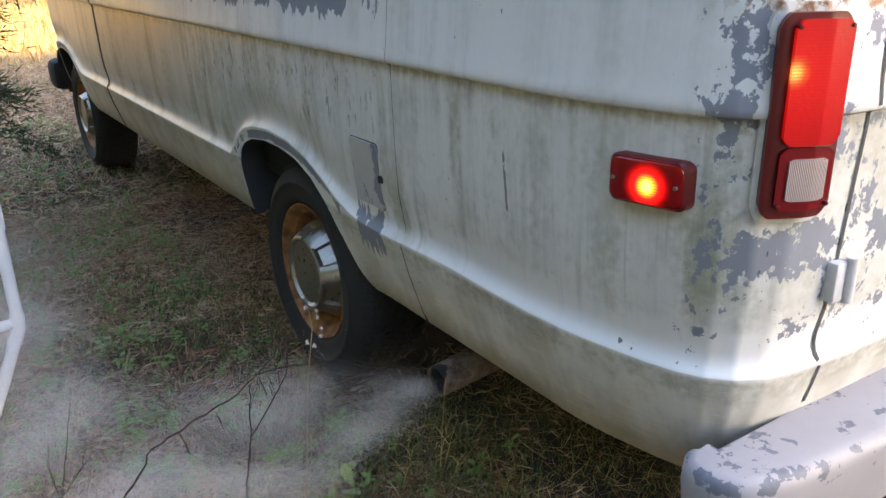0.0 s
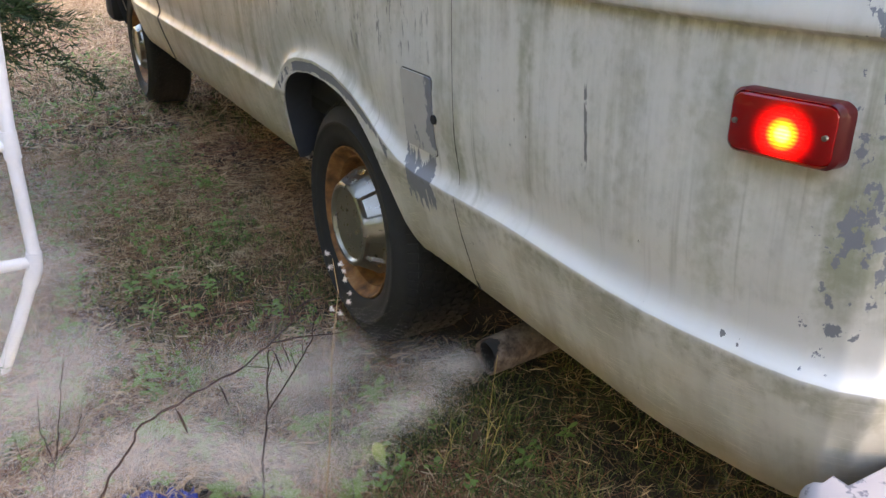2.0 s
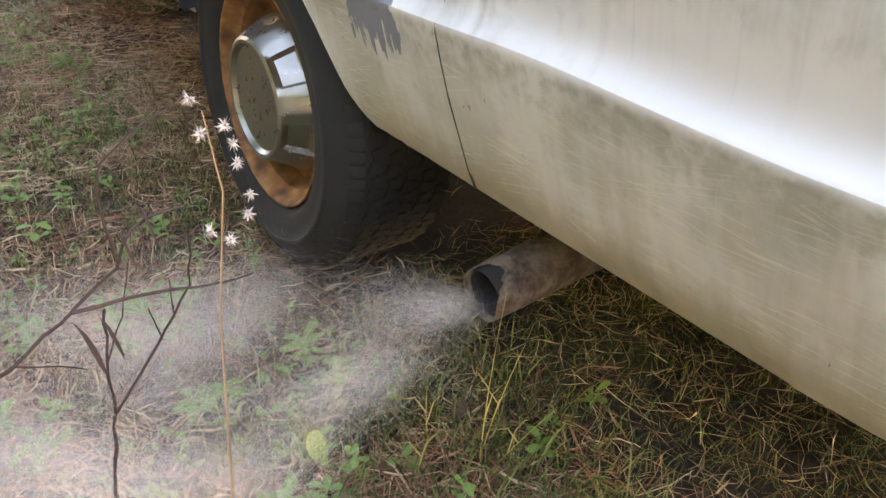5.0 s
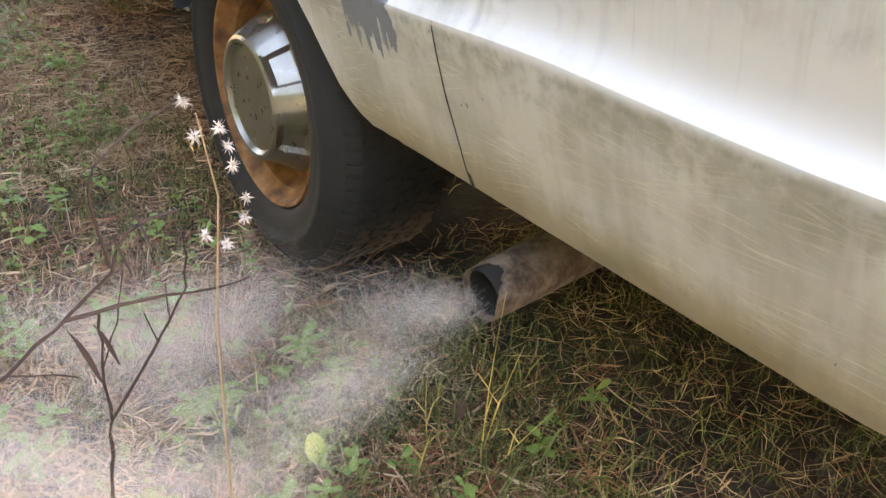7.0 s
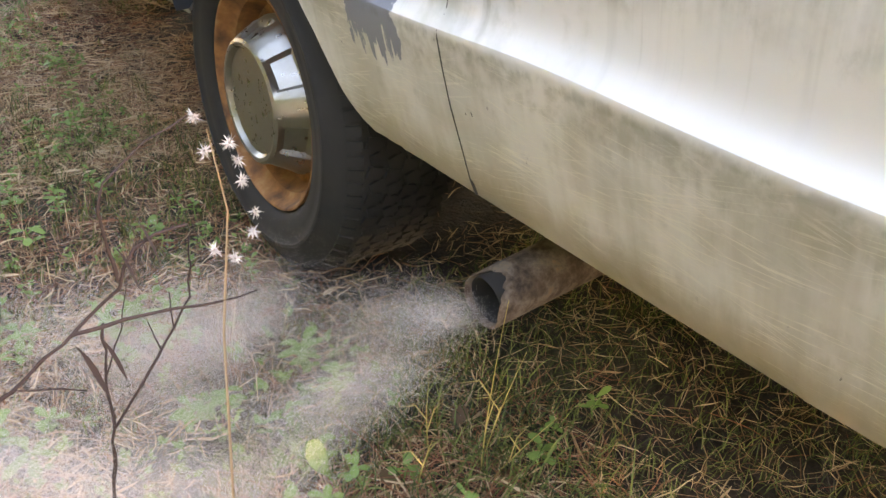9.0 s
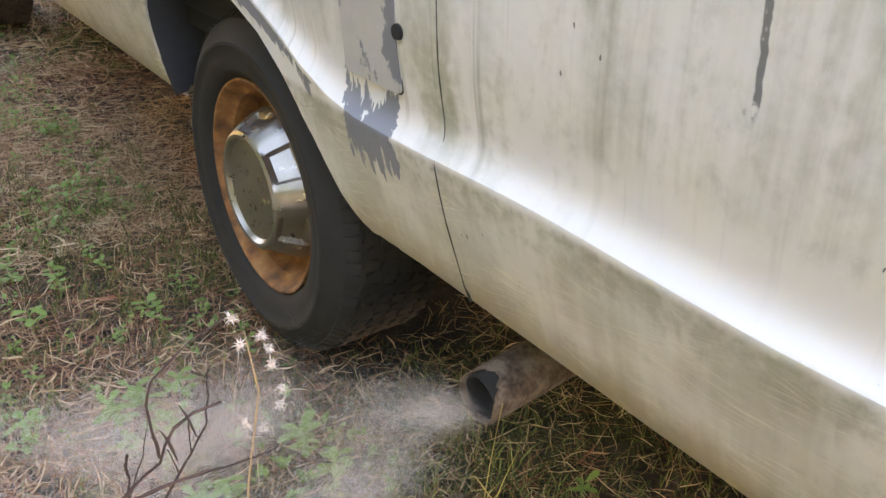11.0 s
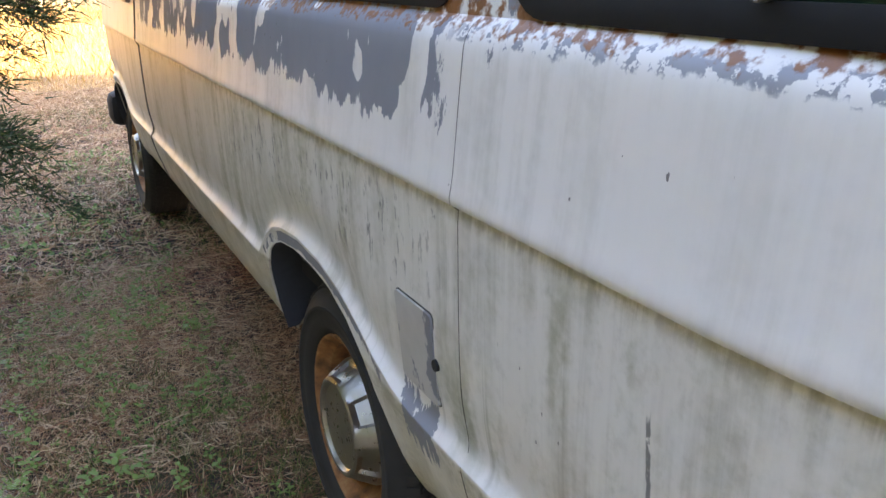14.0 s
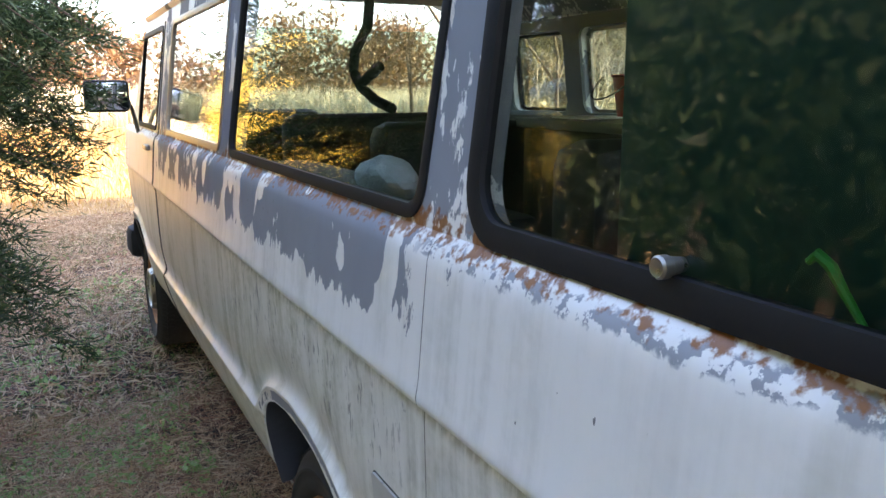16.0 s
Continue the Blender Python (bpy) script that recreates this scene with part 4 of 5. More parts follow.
box(bm, (1.3, 1.3, 1.93), (2.96, 5.5, 1.94))
part("headliner", bm, HEADLINER, van, smooth=False)


# a pale table, darkened through its materials for the dim interior
tb = thing("table", (2.25, 2.9, 0.6), "pale table beside the window inside the van", "table")
bm = bmesh.new()
box(bm, (1.95, 2.55, 1.345), (2.6, 3.20, 1.372), 0.004)
part("tabletop", bm, HEADLINER, tb)
for lx, ly in ((1.98, 3.15), (2.56, 3.15), (1.98, 2.60), (2.56, 2.60)):
    bm = bmesh.new()
    box(bm, (lx - 0.02, ly - 0.02, 0.6), (lx + 0.02, ly + 0.02, 1.346), 0.003)
    part("leg", bm, DARK, tb)
bm = bmesh.new()
box(bm, (2.02, 2.95, 1.372), (2.2, 3.12, 1.378), 0.002)
tagged(part("paper_sheet", bm, PAPER), "pale sheet of paper on the table", "paper")
hs = thing("hanging_strap", (1.6, 3.5, 1.75), "black strap with a hook hanging inside the window", "strap")
bm = bmesh.new()
tube(bm, [(1.6, 3.46, 1.93), (1.6, 3.46, 1.71), (1.6, 3.48, 1.64), (1.6, 3.59, 1.57), (1.6, 3.61, 1.51), (1.6, 3.54, 1.46), (1.6, 3.42, 1.42), (1.6, 3.30, 1.40)], 0.016, 8)
part("strap", bm, DARK, hs)
bm = bmesh.new()
tube(bm, [(1.6, 3.54, 1.47), (1.6, 3.39, 1.52)], 0.016, 8)
part("hook", bm, DARK, hs)
bm = bmesh.new()
tube(bm, [(1.215, 1.58, 1.322), (1.215, 1.572, 1.329), (1.215, 1.56, 1.322), (1.215, 1.548, 1.306), (1.215, 1.53, 1.285), (1.215, 1.51, 1.262)], [0.003, 0.005, 0.005, 0.004, 0.003, 0.003], 8)
tagged(part("hose", bm, simple("bright_green_cord", (0.02, 0.22, 0.02), 0.5)), "bright green hose end behind the glass", "hose")
bag = bmesh.new()
bmesh.ops.create_icosphere(bag, subdivisions=3, radius=0.085)
for q in bag.verts:
    q.co = Vector((1.40, 2.85, 1.255)) + Vector((q.co.x * 0.8, q.co.y * 1.2, q.co.z * 0.6)) * (1 + 0.28 * noise.noise(q.co * 14))
tagged(part("plastic_bag", bag, PAPER, sharp=15), "crumpled pale plastic bag behind the window", "bag")
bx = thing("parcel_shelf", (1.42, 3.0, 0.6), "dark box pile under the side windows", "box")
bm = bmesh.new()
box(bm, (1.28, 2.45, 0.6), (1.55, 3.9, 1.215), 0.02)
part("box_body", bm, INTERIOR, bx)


# ---- masses of blades ----
rng = np.random.default_rng(7)


def blades(n, xr, yr, length, width, lean, base_z=None, keep=None, spread=1.0):
    """Bent, tapered blades: arrays of vertices and triangles."""
    x, y = rng.uniform(*xr, n), rng.uniform(*yr, n)
    if keep is not None:
        k = keep(x, y)
        x, y = x[k], y[k]
        n = len(x)
    L = rng.uniform(*length, n)
    W = rng.uniform(*width, n)
    th = rng.uniform(0, 2 * np.pi, n)
    ln = rng.uniform(*lean, n)
    z = ground_z(x, y) - 0.004
    d = np.stack([np.cos(th), np.sin(th), np.zeros(n)], -1)
    s = np.stack([-np.sin(th + 0.5), np.cos(th + 0.5), np.zeros(n)], -1)
    p0 = np.stack([x, y, z], -1)
    up = np.array([0, 0, 1.0])
    h1, h2 = np.cos(ln * 0.5), np.cos(ln)
    p1 = p0 + (d * np.sin(ln * 0.5)[:, None] + up * h1[:, None]) * (L * 0.5)[:, None]
    p2 = p1 + (d * np.sin(ln)[:, None] + up * h2[:, None]) * (L * 0.5)[:, None]
    hw = (W / 2)[:, None] * s
    v = np.stack([p0 - hw, p0 + hw, p1 + hw * 0.8, p1 - hw * 0.8, p2], 1).reshape(-1, 3)
    i = (np.arange(n) * 5)[:, None]
    f = np.concatenate([i + [0, 1, 2], i + [0, 2, 3], i + [3, 2, 4]])
    return v, f


def patchy(scale, level, seed):
    r = np.random.default_rng(seed)
    a = r.uniform(0, 6.28, 8)
    k = r.normal(0, scale, (8, 2))

    def keep(x, y):
        s = sum(np.sin(k[i, 0] * x + k[i, 1] * y + a[i]) for i in range(8)) / 2.83
        return s + rng.normal(0, 0.5, len(x)) > level
    return keep


def stuff(name, pieces, material, label, category):
    vs, fs, o = [], [], 0
    for v, f in pieces:
        vs.append(v), fs.append(f + o)
        o += len(v)
    return tagged(raw(name, np.concatenate(vs), np.concatenate(fs), material), label, category, kind="stuff")


def litter(n, xr, yr, length, width, height, keep=None, tilt=0.16):
    """Dead straws lying about at all angles, each bent once or twice."""
    x, y = rng.uniform(*xr, n), rng.uniform(*yr, n)
    if keep is not None:
        k = keep(x, y)
        x, y = x[k], y[k]
        n = len(x)
    th, L, W = rng.uniform(0, 2 * np.pi, n), rng.uniform(*length, n), rng.uniform(*width, n)
    p = np.stack([x, y, ground_z(x, y) + rng.uniform(0, 1, n) ** 1.6 * height + 0.001], -1)
    pts = [p]
    for _ in range(3):
        d = np.stack([np.cos(th), np.sin(th), rng.normal(0, tilt, n)], -1)
        q = pts[-1] + d * (L / 3)[:, None]
        q[:, 2] = np.maximum(q[:, 2], ground_z(q[:, 0], q[:, 1]) + 0.0006)
        pts.append(q)
        th = th + rng.normal(0, 0.28, n)
    side = np.stack([-np.sin(th), np.cos(th), rng.normal(0, 0.5, n)], -1)
    hw = (W / 2)[:, None] * side
    v = np.stack([pts[0] - hw * 0.6, pts[0] + hw * 0.6, pts[1] + hw, pts[1] - hw, pts[2] + hw * 0.8, pts[2] - hw * 0.8, pts[3]], 1).reshape(-1, 3)
    i = (np.arange(n) * 7)[:, None]
    return v, np.concatenate([i + [0, 1, 2], i + [0, 2, 3], i + [3, 2, 4], i + [3, 4, 5], i + [5, 4, 6]])


def tufts(n, each, xr, yr, length, width, lean, keep=None, spread=0.012):
    """Grass in small clumps, the blades of a clump leaning out from its foot."""
    cx, cy = rng.uniform(*xr, n), rng.uniform(*yr, n)
    if keep is not None:
        k = keep(cx, cy)
        cx, cy = cx[k], cy[k]
    m = rng.integers(each[0], each[1] + 1, len(cx))
    size = np.repeat(rng.uniform(0.6, 1.15, len(cx)), m)
    x, y = np.repeat(cx, m), np.repeat(cy, m)
    q = len(x)
    th = rng.uniform(0, 2 * np.pi, q)
    x, y = x + rng.normal(0, spread, q), y + rng.normal(0, spread, q)
    L, W, ln = rng.uniform(*length, q) * size, rng.uniform(*width, q), rng.uniform(*lean, q)
    d = np.stack([np.cos(th), np.sin(th), np.zeros(q)], -1)
    s = np.stack([-np.sin(th + 0.4), np.cos(th + 0.4), np.zeros(q)], -1)
    up = np.array([0, 0, 1.0])
    pts = [np.stack([x, y, ground_z(x, y) - 0.003], -1)]
    for f in (0.35, 0.8, 1.25):
        a = np.minimum(ln * f, 2.0)
        pts.append(pts[-1] + (d * np.sin(a)[:, None] + up * np.cos(a)[:, None]) * (L / 3)[:, None])
    hw = (W / 2)[:, None] * s
    v = np.stack([pts[0] - hw * 0.7, pts[0] + hw * 0.7, pts[1] + hw, pts[1] - hw, pts[2] + hw * 0.75, pts[2] - hw * 0.75, pts[3]], 1).reshape(-1, 3)
    i = (np.arange(q) * 7)[:, None]
    return v, np.concatenate([i + [0, 1, 2], i + [0, 2, 3], i + [3, 2, 4], i + [3, 4, 5], i + [5, 4, 6]])


def both(a, b):
    return lambda x, y: a(x, y) & b(x, y)


def open_side(x, y):
    """Thins the growth out towards the ground under the van."""
    return rng.uniform(0, 1, len(x)) < np.clip((1.40 + 0.35 * np.clip((y - 2.7) / 0.5, 0, 1) - x) / 0.32, 0.03, 1.0)


stuff("green_grass", [tufts(3400, (5, 12), (0.0, 1.5), (1.6, 5.0), (0.022, 0.056), (0.0014, 0.0032), (0.3, 1.5), both(open_side, patchy(5.0, 0.05, 1))),
                      tufts(420, (4, 9), (0.86, 1.34), (1.45, 2.28), (0.040, 0.115), (0.0016, 0.0034), (0.5, 1.6), spread=0.02),
                      tufts(900, (5, 9), (1.15, 2.0), (1.25, 2.5), (0.030, 0.080), (0.0011, 0.0022), (0.5, 1.6), spread=0.025),
                      tufts(110, (6, 12), (0.9, 1.3), (2.95, 3.9), (0.03, 0.09), (0.0016, 0.0032), (0.3, 1.3)),
                      tufts(5200, (4, 8), (-0.6, 2.0), (4.8, 10.0), (0.025, 0.060), (0.003, 0.0055), (0.3, 1.4), patchy(2.6, -0.5, 2))],
      GRASS, "short green grass in tufts on the soil", "grass")
stuff("dry_grass", [litter(50000, (0.0, 1.7), (1.5, 5.0), (0.025, 0.080), (0.0010, 0.0036), 0.020, both(open_side, patchy(5.5, -0.45, 3))),
                    litter(8000, (0.55, 1.6), (3.3, 5.2), (0.03, 0.09), (0.0018, 0.0040), 0.024, open_side),
                    litter(3200, (1.2, 2.0), (1.2, 2.6), (0.03, 0.09), (0.0009, 0.002), 0.015),
                    tufts(1500, (3, 7), (0.0, 1.3), (1.5, 5.0), (0.03, 0.080), (0.0010, 0.0022), (0.3, 1.5), open_side, 0.014),
                    blades(130, (0.1, 1.15), (2.3, 5.0), (0.10, 0.20), (0.0008, 0.0014), (0.1, 0.7)),
                    litter(30000, (-0.6, 2.0), (4.8, 11.5), (0.05, 0.14), (0.0035, 0.008), 0.03, tilt=0.3),
                    tufts(4000, (3, 6), (-0.8, 2.0), (5.5, 13.0), (0.04, 0.09), (0.003, 0.006), (0.4, 1.5))],
      STRAW, "dry straw-coloured grass over the clearing", "grass")
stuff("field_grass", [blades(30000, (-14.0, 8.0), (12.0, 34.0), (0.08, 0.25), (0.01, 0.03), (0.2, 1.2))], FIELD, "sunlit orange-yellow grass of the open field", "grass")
stuff("pine_needles", [litter(24000, (0.0, 1.7), (1.4, 5.0), (0.06, 0.14), (0.0008, 0.0014), 0.022, both(open_side, patchy(3.0, -0.3, 5)), 0.1),
                       litter(6000, (0.75, 1.6), (1.45, 2.15), (0.06, 0.15), (0.0008, 0.0015), 0.030, open_side, 0.14),
                       litter(7000, (-0.6, 1.6), (4.6, 9.0), (0.08, 0.16), (0.002, 0.004), 0.02)],
      NEEDLE, "fallen reddish-brown pine needles on the soil", "pine needles")


def clover(n, xr, yr, size, keep):
    """Low rosettes of small leaves close to the soil."""
    cx, cy = rng.uniform(*xr, n), rng.uniform(*yr, n)
    k = keep(cx, cy)
    cx, cy = np.repeat(cx[k], 5), np.repeat(cy[k], 5)
    m = len(cx)
    th, s = rng.uniform(0, 2 * np.pi, m), rng.uniform(*size, m)
    rise = rng.uniform(0.0, 0.8, m)
    d = np.stack([np.cos(th), np.sin(th), rise], -1)
    sd = np.stack([-np.sin(th), np.cos(th), rng.uniform(-0.3, 0.3, m)], -1)
    p = np.stack([cx, cy, ground_z(cx, cy) + rng.uniform(0.004, 0.028, m)], -1)
    s = s[:, None]
    q = np.stack([p, p + d * s * 0.5 + sd * s * 0.32, p + d * s, p + d * s * 0.5 - sd * s * 0.32], 1).reshape(-1, 3)
    i = (np.arange(m) * 4)[:, None]
    return q, np.concatenate([i + [0, 1, 2], i + [0, 2, 3]])


stuff("clover", [clover(3600, (0.0, 1.2), (1.8, 5.2), (0.008, 0.020), patchy(4.0, 0.25, 9)),
                 clover(2400, (-0.6, 1.3), (5.0, 9.0), (0.015, 0.035), patchy(2.5, 0.2, 10))],
      WEED, "small-leaved clover and weeds close to the soil", "ground cover")


# ---- small plants ----
def leaf_mesh(bm, base, direction, length, width, droop=0.3):
    d = Vector(direction).normalized()
    s = d.cross(Vector((0, 0, 1))).normalized()
    up = s.cross(d)
    outline = [(0.0, 0.05), (0.18, 0.16), (0.4, 0.38), (0.62, 0.5), (0.82, 0.44), (0.94, 0.26), (1.0, 0.05)]
    mids, ls, rs = [], [], []
    for t, w in outline:
        c = Vector(base) + d * length * t - Vector((0, 0, 1)) * droop * length * t * t
        mids.append(bm.verts.new(c - up * 0.02 * length))
        ls.append(bm.verts.new(c + s * w * width)), rs.append(bm.verts.new(c - s * w * width))
    for i in range(len(outline) - 1):
        bm.faces.new((mids[i], mids[i + 1], ls[i + 1], ls[i])), bm.faces.new((mids[i + 1], mids[i], rs[i], rs[i + 1]))


R = random.Random(5)


def weed(x, y, n, size, height):
    e = thing("weed", (x, y, float(ground_z(x, y))), "low green broad-leaved weed in the grass", "weed", "weeds in the grass")
    bm = bmesh.new()
    z0 = float(ground_z(x, y))
    tube(bm, [(x, y, z0), (x + R.uniform(-.01, .01), y, z0 + height * 0.5), (x + R.uniform(-.015, .015), y + R.uniform(-.01, .01), z0 + height)], [0.0018, 0.0015, 0.001], 5)
    part("stem", bm, WEED, e)
    for k in range(n):
        a = k * 2.4 + R.uniform(-.4, .4)
        bm = bmesh.new()
        h = z0 + height * (0.25 + 0.75 * (k + 1) / n)
        leaf_mesh(bm, (x, y, h), (math.cos(a), math.sin(a), R.uniform(0.1, 0.7)), size * R.uniform(.7, 1.2), size * R.uniform(.35, .5), R.uniform(.1, .5))
        part("leaf", bm, WEED, e)


for i in range(44):
    weed(R.uniform(0.55, 1.12), R.uniform(2.0, 2.75), R.randint(6, 9), R.uniform(0.026, 0.042), R.uniform(0.025, 0.06))
for i in range(5):
    weed(R.uniform(1.1, 1.45), R.uniform(1.75, 2.1), R.randint(5, 8), R.uniform(0.022, 0.032), R.uniform(0.03, 0.05))
for i in range(150):
    weed(R.uniform(0.25, 1.16), R.uniform(2.6, 4.6), R.randint(5, 9), R.uniform(0.018, 0.040), R.uniform(0.02, 0.065))
# the one large leaf by the needles
e = thing("broad_leaf_weed", (0.993, 2.165, 0.0), "single bright green broad leaf among pine needles", "weed")
bm = bmesh.new()
leaf_mesh(bm, (1.005, 2.135, 0.005), (-0.25, 0.35, 0.9), 0.075, 0.042, 0.1)
part("leaf", bm, WEED, e)
bm = bmesh.new()
tube(bm, [(1.01, 2.13, -0.01), (1.005, 2.135, 0.006)], 0.0015, 5)
part("stem", bm, WEED, e)


# ---- dry stalks beside the exhaust ----
for foot, tip, r in (((1.188, 2.03, -0.01), (1.193, 2.028, 0.30), 0.0013), ((1.205, 2.05, -0.01), (1.235, 2.03, 0.20), 0.0012), ((1.155, 2.11, -0.01), (1.14, 2.12, 0.13), 0.0012), ((1.20, 2.02, -0.01), (1.225, 1.95, 0.15), 0.0010), ((1.10, 2.06, -0.01), (1.08, 2.02, 0.14), 0.0010)):
    stalk = thing("grass_stalk", foot, "tall dry yellow grass stalk beside the exhaust", "grass", "dry grass stalks")
    bm = bmesh.new()
    f0, t0 = Vector(foot), Vector(tip)
    bow = Vector((0.012, -0.008, 0.0))
    tube(bm, [f0.lerp(t0, k / 6) + bow * (k / 6) ** 2 for k in range(7)], [r * (1 - 0.11 * k) for k in range(7)], 6)
    part("stem", bm, STALK, stalk)
    for k, side in ((2, 1), (3, -1)):
        bm = bmesh.new()
        at = f0.lerp(t0, k / 6) + bow * (k / 6) ** 2
        tube(bm, [at, at + Vector((0.016 * side, 0.006, 0.03)), at + Vector((0.045 * side, 0.012, 0.036))], [0.0011, 0.0009, 0.0002], 5)
        part("blade", bm, STALK, stalk)


# ---- fallen leaves ----
for i in range(130):
    x, y = R.uniform(0.3, 1.4), R.uniform(1.7, 4.6)
    z0 = float(ground_z(x, y)) + R.uniform(0.006, 0.02)
    a = R.uniform(0, 6.28)
    bm = bmesh.new()
    leaf_mesh(bm, (x, y, z0), (math.cos(a), math.sin(a), R.uniform(-0.1, 0.3)), R.uniform(0.02, 0.05), R.uniform(0.012, 0.028), R.uniform(-0.3, 0.4))
    tagged(part("fallen_leaf", bm, BRUSH), "small dry brown leaf lying on the grass", "leaf", "fallen leaves")


# ---- dead twigs ----
def twig(name, label, runs, parent=None):
    e = thing(name, runs[0][0][0], label, "twig")
    for i, (pts, r0, r1) in enumerate(runs):
        bm = bmesh.new()
        fine = []
        for p, q in zip(pts, pts[1:]):
            m = max(2, int((Vector(q) - Vector(p)).length / 0.014))
            fine += [Vector(p).lerp(Vector(q), k / m) + Vector(rng.normal(0, r0 * 0.38, 3) if k else (0, 0, 0)) for k in range(m)]
        fine.append(Vector(pts[-1]))
        n = len(fine)
        tube(bm, fine, [(r0 + (r1 - r0) * k / (n - 1)) * rng.uniform(0.55, 0.82) for k in range(n)], 7)
        part("stem" if i == 0 else "side_shoot", bm, TWIG, e)
    return e


twig("forked_twig", "thin reddish-brown dead stem that forks, standing in the grass", [
    ([(0.735, 2.15, -0.01), (0.728, 2.11, 0.10), (0.724, 2.07, 0.20), (0.738, 2.061, 0.296), (0.741, 2.06, 0.36), (0.749, 2.06, 0.42)], 0.0035, 0.002),
    ([(0.738, 2.061, 0.296), (0.78, 2.06, 0.35), (0.81, 2.06, 0.39), (0.83, 2.06, 0.42), (0.838, 2.06, 0.485)], 0.0025, 0.0012),
    ([(0.795, 2.06, 0.37), (0.788, 2.062, 0.405)], 0.0015, 0.0008), ([(0.81, 2.06, 0.39), (0.812, 2.062, 0.43)], 0.0015, 0.0008),
    ([(0.741, 2.06, 0.36), (0.765, 2.07, 0.40), (0.78, 2.075, 0.45)], 0.0012, 0.0006)])
long = twig("long_twig", "long leaning dead twig with a few shrivelled leaves", [
    ([(0.36, 1.93, -0.01), (0.385, 1.92, 0.18), (0.43, 1.90, 0.335), (0.51, 1.89, 0.455), (0.59, 1.885, 0.488), (0.66, 1.87, 0.518), (0.705, 1.865, 0.553), (0.732, 1.86, 0.575), (0.745, 1.86, 0.60), (0.78, 1.86, 0.607)], 0.0042, 0.0014),
    ([(0.732, 1.86, 0.58), (0.727, 1.85, 0.635), (0.733, 1.85, 0.652), (0.76, 1.85, 0.672), (0.79, 1.85, 0.684)], 0.0018, 0.0007),
    ([(0.70, 1.863, 0.55), (0.75, 1.867, 0.545), (0.80, 1.87, 0.535), (0.825, 1.87, 0.535)], 0.002, 0.0008),
    ([(0.66, 1.868, 0.52), (0.685, 1.865, 0.512), (0.70, 1.862, 0.505)], 0.0012, 0.0006)])
for bx, by, bz, s in ((0.557, 1.89, 0.455, 0.022), (0.622, 1.885, 0.478, 0.018), (0.70, 1.863, 0.528, 0.02), (0.715, 1.86, 0.53, 0.016), (0.735, 1.86, 0.59, 0.014), (0.75, 1.86, 0.605, 0.014)):
    bm = bmesh.new()
    leaf_mesh(bm, (bx, by, bz + 0.013), (0.5, -0.2, -0.9), s * 1.25, s * 0.5, 0.9)
    part("shrivelled_leaf", bm, TWIG, long)
thin = twig("bare_twigs", "cluster of thin bare reddish twigs in the grass", [
    ([(0.35, 2.32, -0.01), (0.37, 2.28, 0.12), (0.39, 2.24, 0.22), (0.43, 2.2, 0.42)], 0.0022, 0.0008),
    ([(0.37, 2.28, 0.12), (0.33, 2.24, 0.22), (0.33, 2.21, 0.30)], 0.0016, 0.0006),
    ([(0.38, 2.26, 0.17), (0.37, 2.22, 0.28), (0.38, 2.2, 0.36)], 0.0016, 0.0006),
    ([(0.38, 2.26, 0.17), (0.43, 2.23, 0.25), (0.45, 2.21, 0.33)], 0.0014, 0.0006)])
twig("bare_twig", "single thin bare twig in the grass", [([(0.40, 2.32, -0.01), (0.42, 2.26, 0.12), (0.44, 2.2, 0.25)], 0.0022, 0.0008)])

# a seed stalk with white fluffy heads
sd = thing("seed_stalk", (0.80, 2.0, 0.0), "thin dry stalk with white fluffy seed heads", "plant")
bm = bmesh.new()
tube(bm, [(0.80, 2.0, -0.01), (0.81, 1.95, 0.25), (0.80, 1.88, 0.50), (0.80, 1.84, 0.62), (0.79, 1.83, 0.68)], [0.0014, 0.0013, 0.001, 0.0007, 0.0004], 5)
part("stem", bm, STRAW, sd)
for (hx, hz) in ((0.788, 0.683), (0.792, 0.66), (0.808, 0.662), (0.812, 0.650), (0.813, 0.636), (0.820, 0.612), (0.817, 0.598), (0.803, 0.582), (0.79, 0.592)):
    n = 60
    d = rng.normal(0, 1, (n, 3))
    d[:, 2] -= 0.4
    d /= np.linalg.norm(d, axis=1)[:, None]
    c = np.array([hx, 1.845, hz])
    s = np.cross(d, rng.normal(0, 1, (n, 3)))
    s /= np.linalg.norm(s, axis=1)[:, None]
    raw("seed_head", np.stack([c - s * 0.0006 + d * 0.001, c + s * 0.0006 + d * 0.001, c + d * rng.uniform(0.003, 0.0075, (n, 1))], 1).reshape(-1, 3), np.arange(n * 3).reshape(-1, 3), FLUFF, sd)


# ---- trees ----
def crown(n, centre, spread, size, droop=0.0, flat=1.0):
    """Leaf clumps in an uneven crown: triangles in clusters."""
    m = max(1, n // 30)
    c = rng.normal(0, 1, (m, 3))
    c = c / np.linalg.norm(c, axis=1)[:, None] * rng.uniform(0.35, 1.0, (m, 1)) ** 0.6
    c = np.array(centre) + c * np.array(spread)
    idx = rng.integers(0, m, n)
    p = c[idx] + rng.normal(0, 1, (n, 3)) * np.array(spread) * 0.13
    a, b = rng.normal(0, 1, (n, 3)), rng.normal(0, 1, (n, 3))
    a /= np.linalg.norm(a, axis=1)[:, None]
    b /= np.linalg.norm(b, axis=1)[:, None]
    s = rng.uniform(0.5, 1.3, (n, 1)) * size
    v = np.stack([p, p + a * s, p + a * s * 0.5 + b * s * 0.5], 1).reshape(-1, 3)
    return v, np.arange(n * 3).reshape(-1, 3)


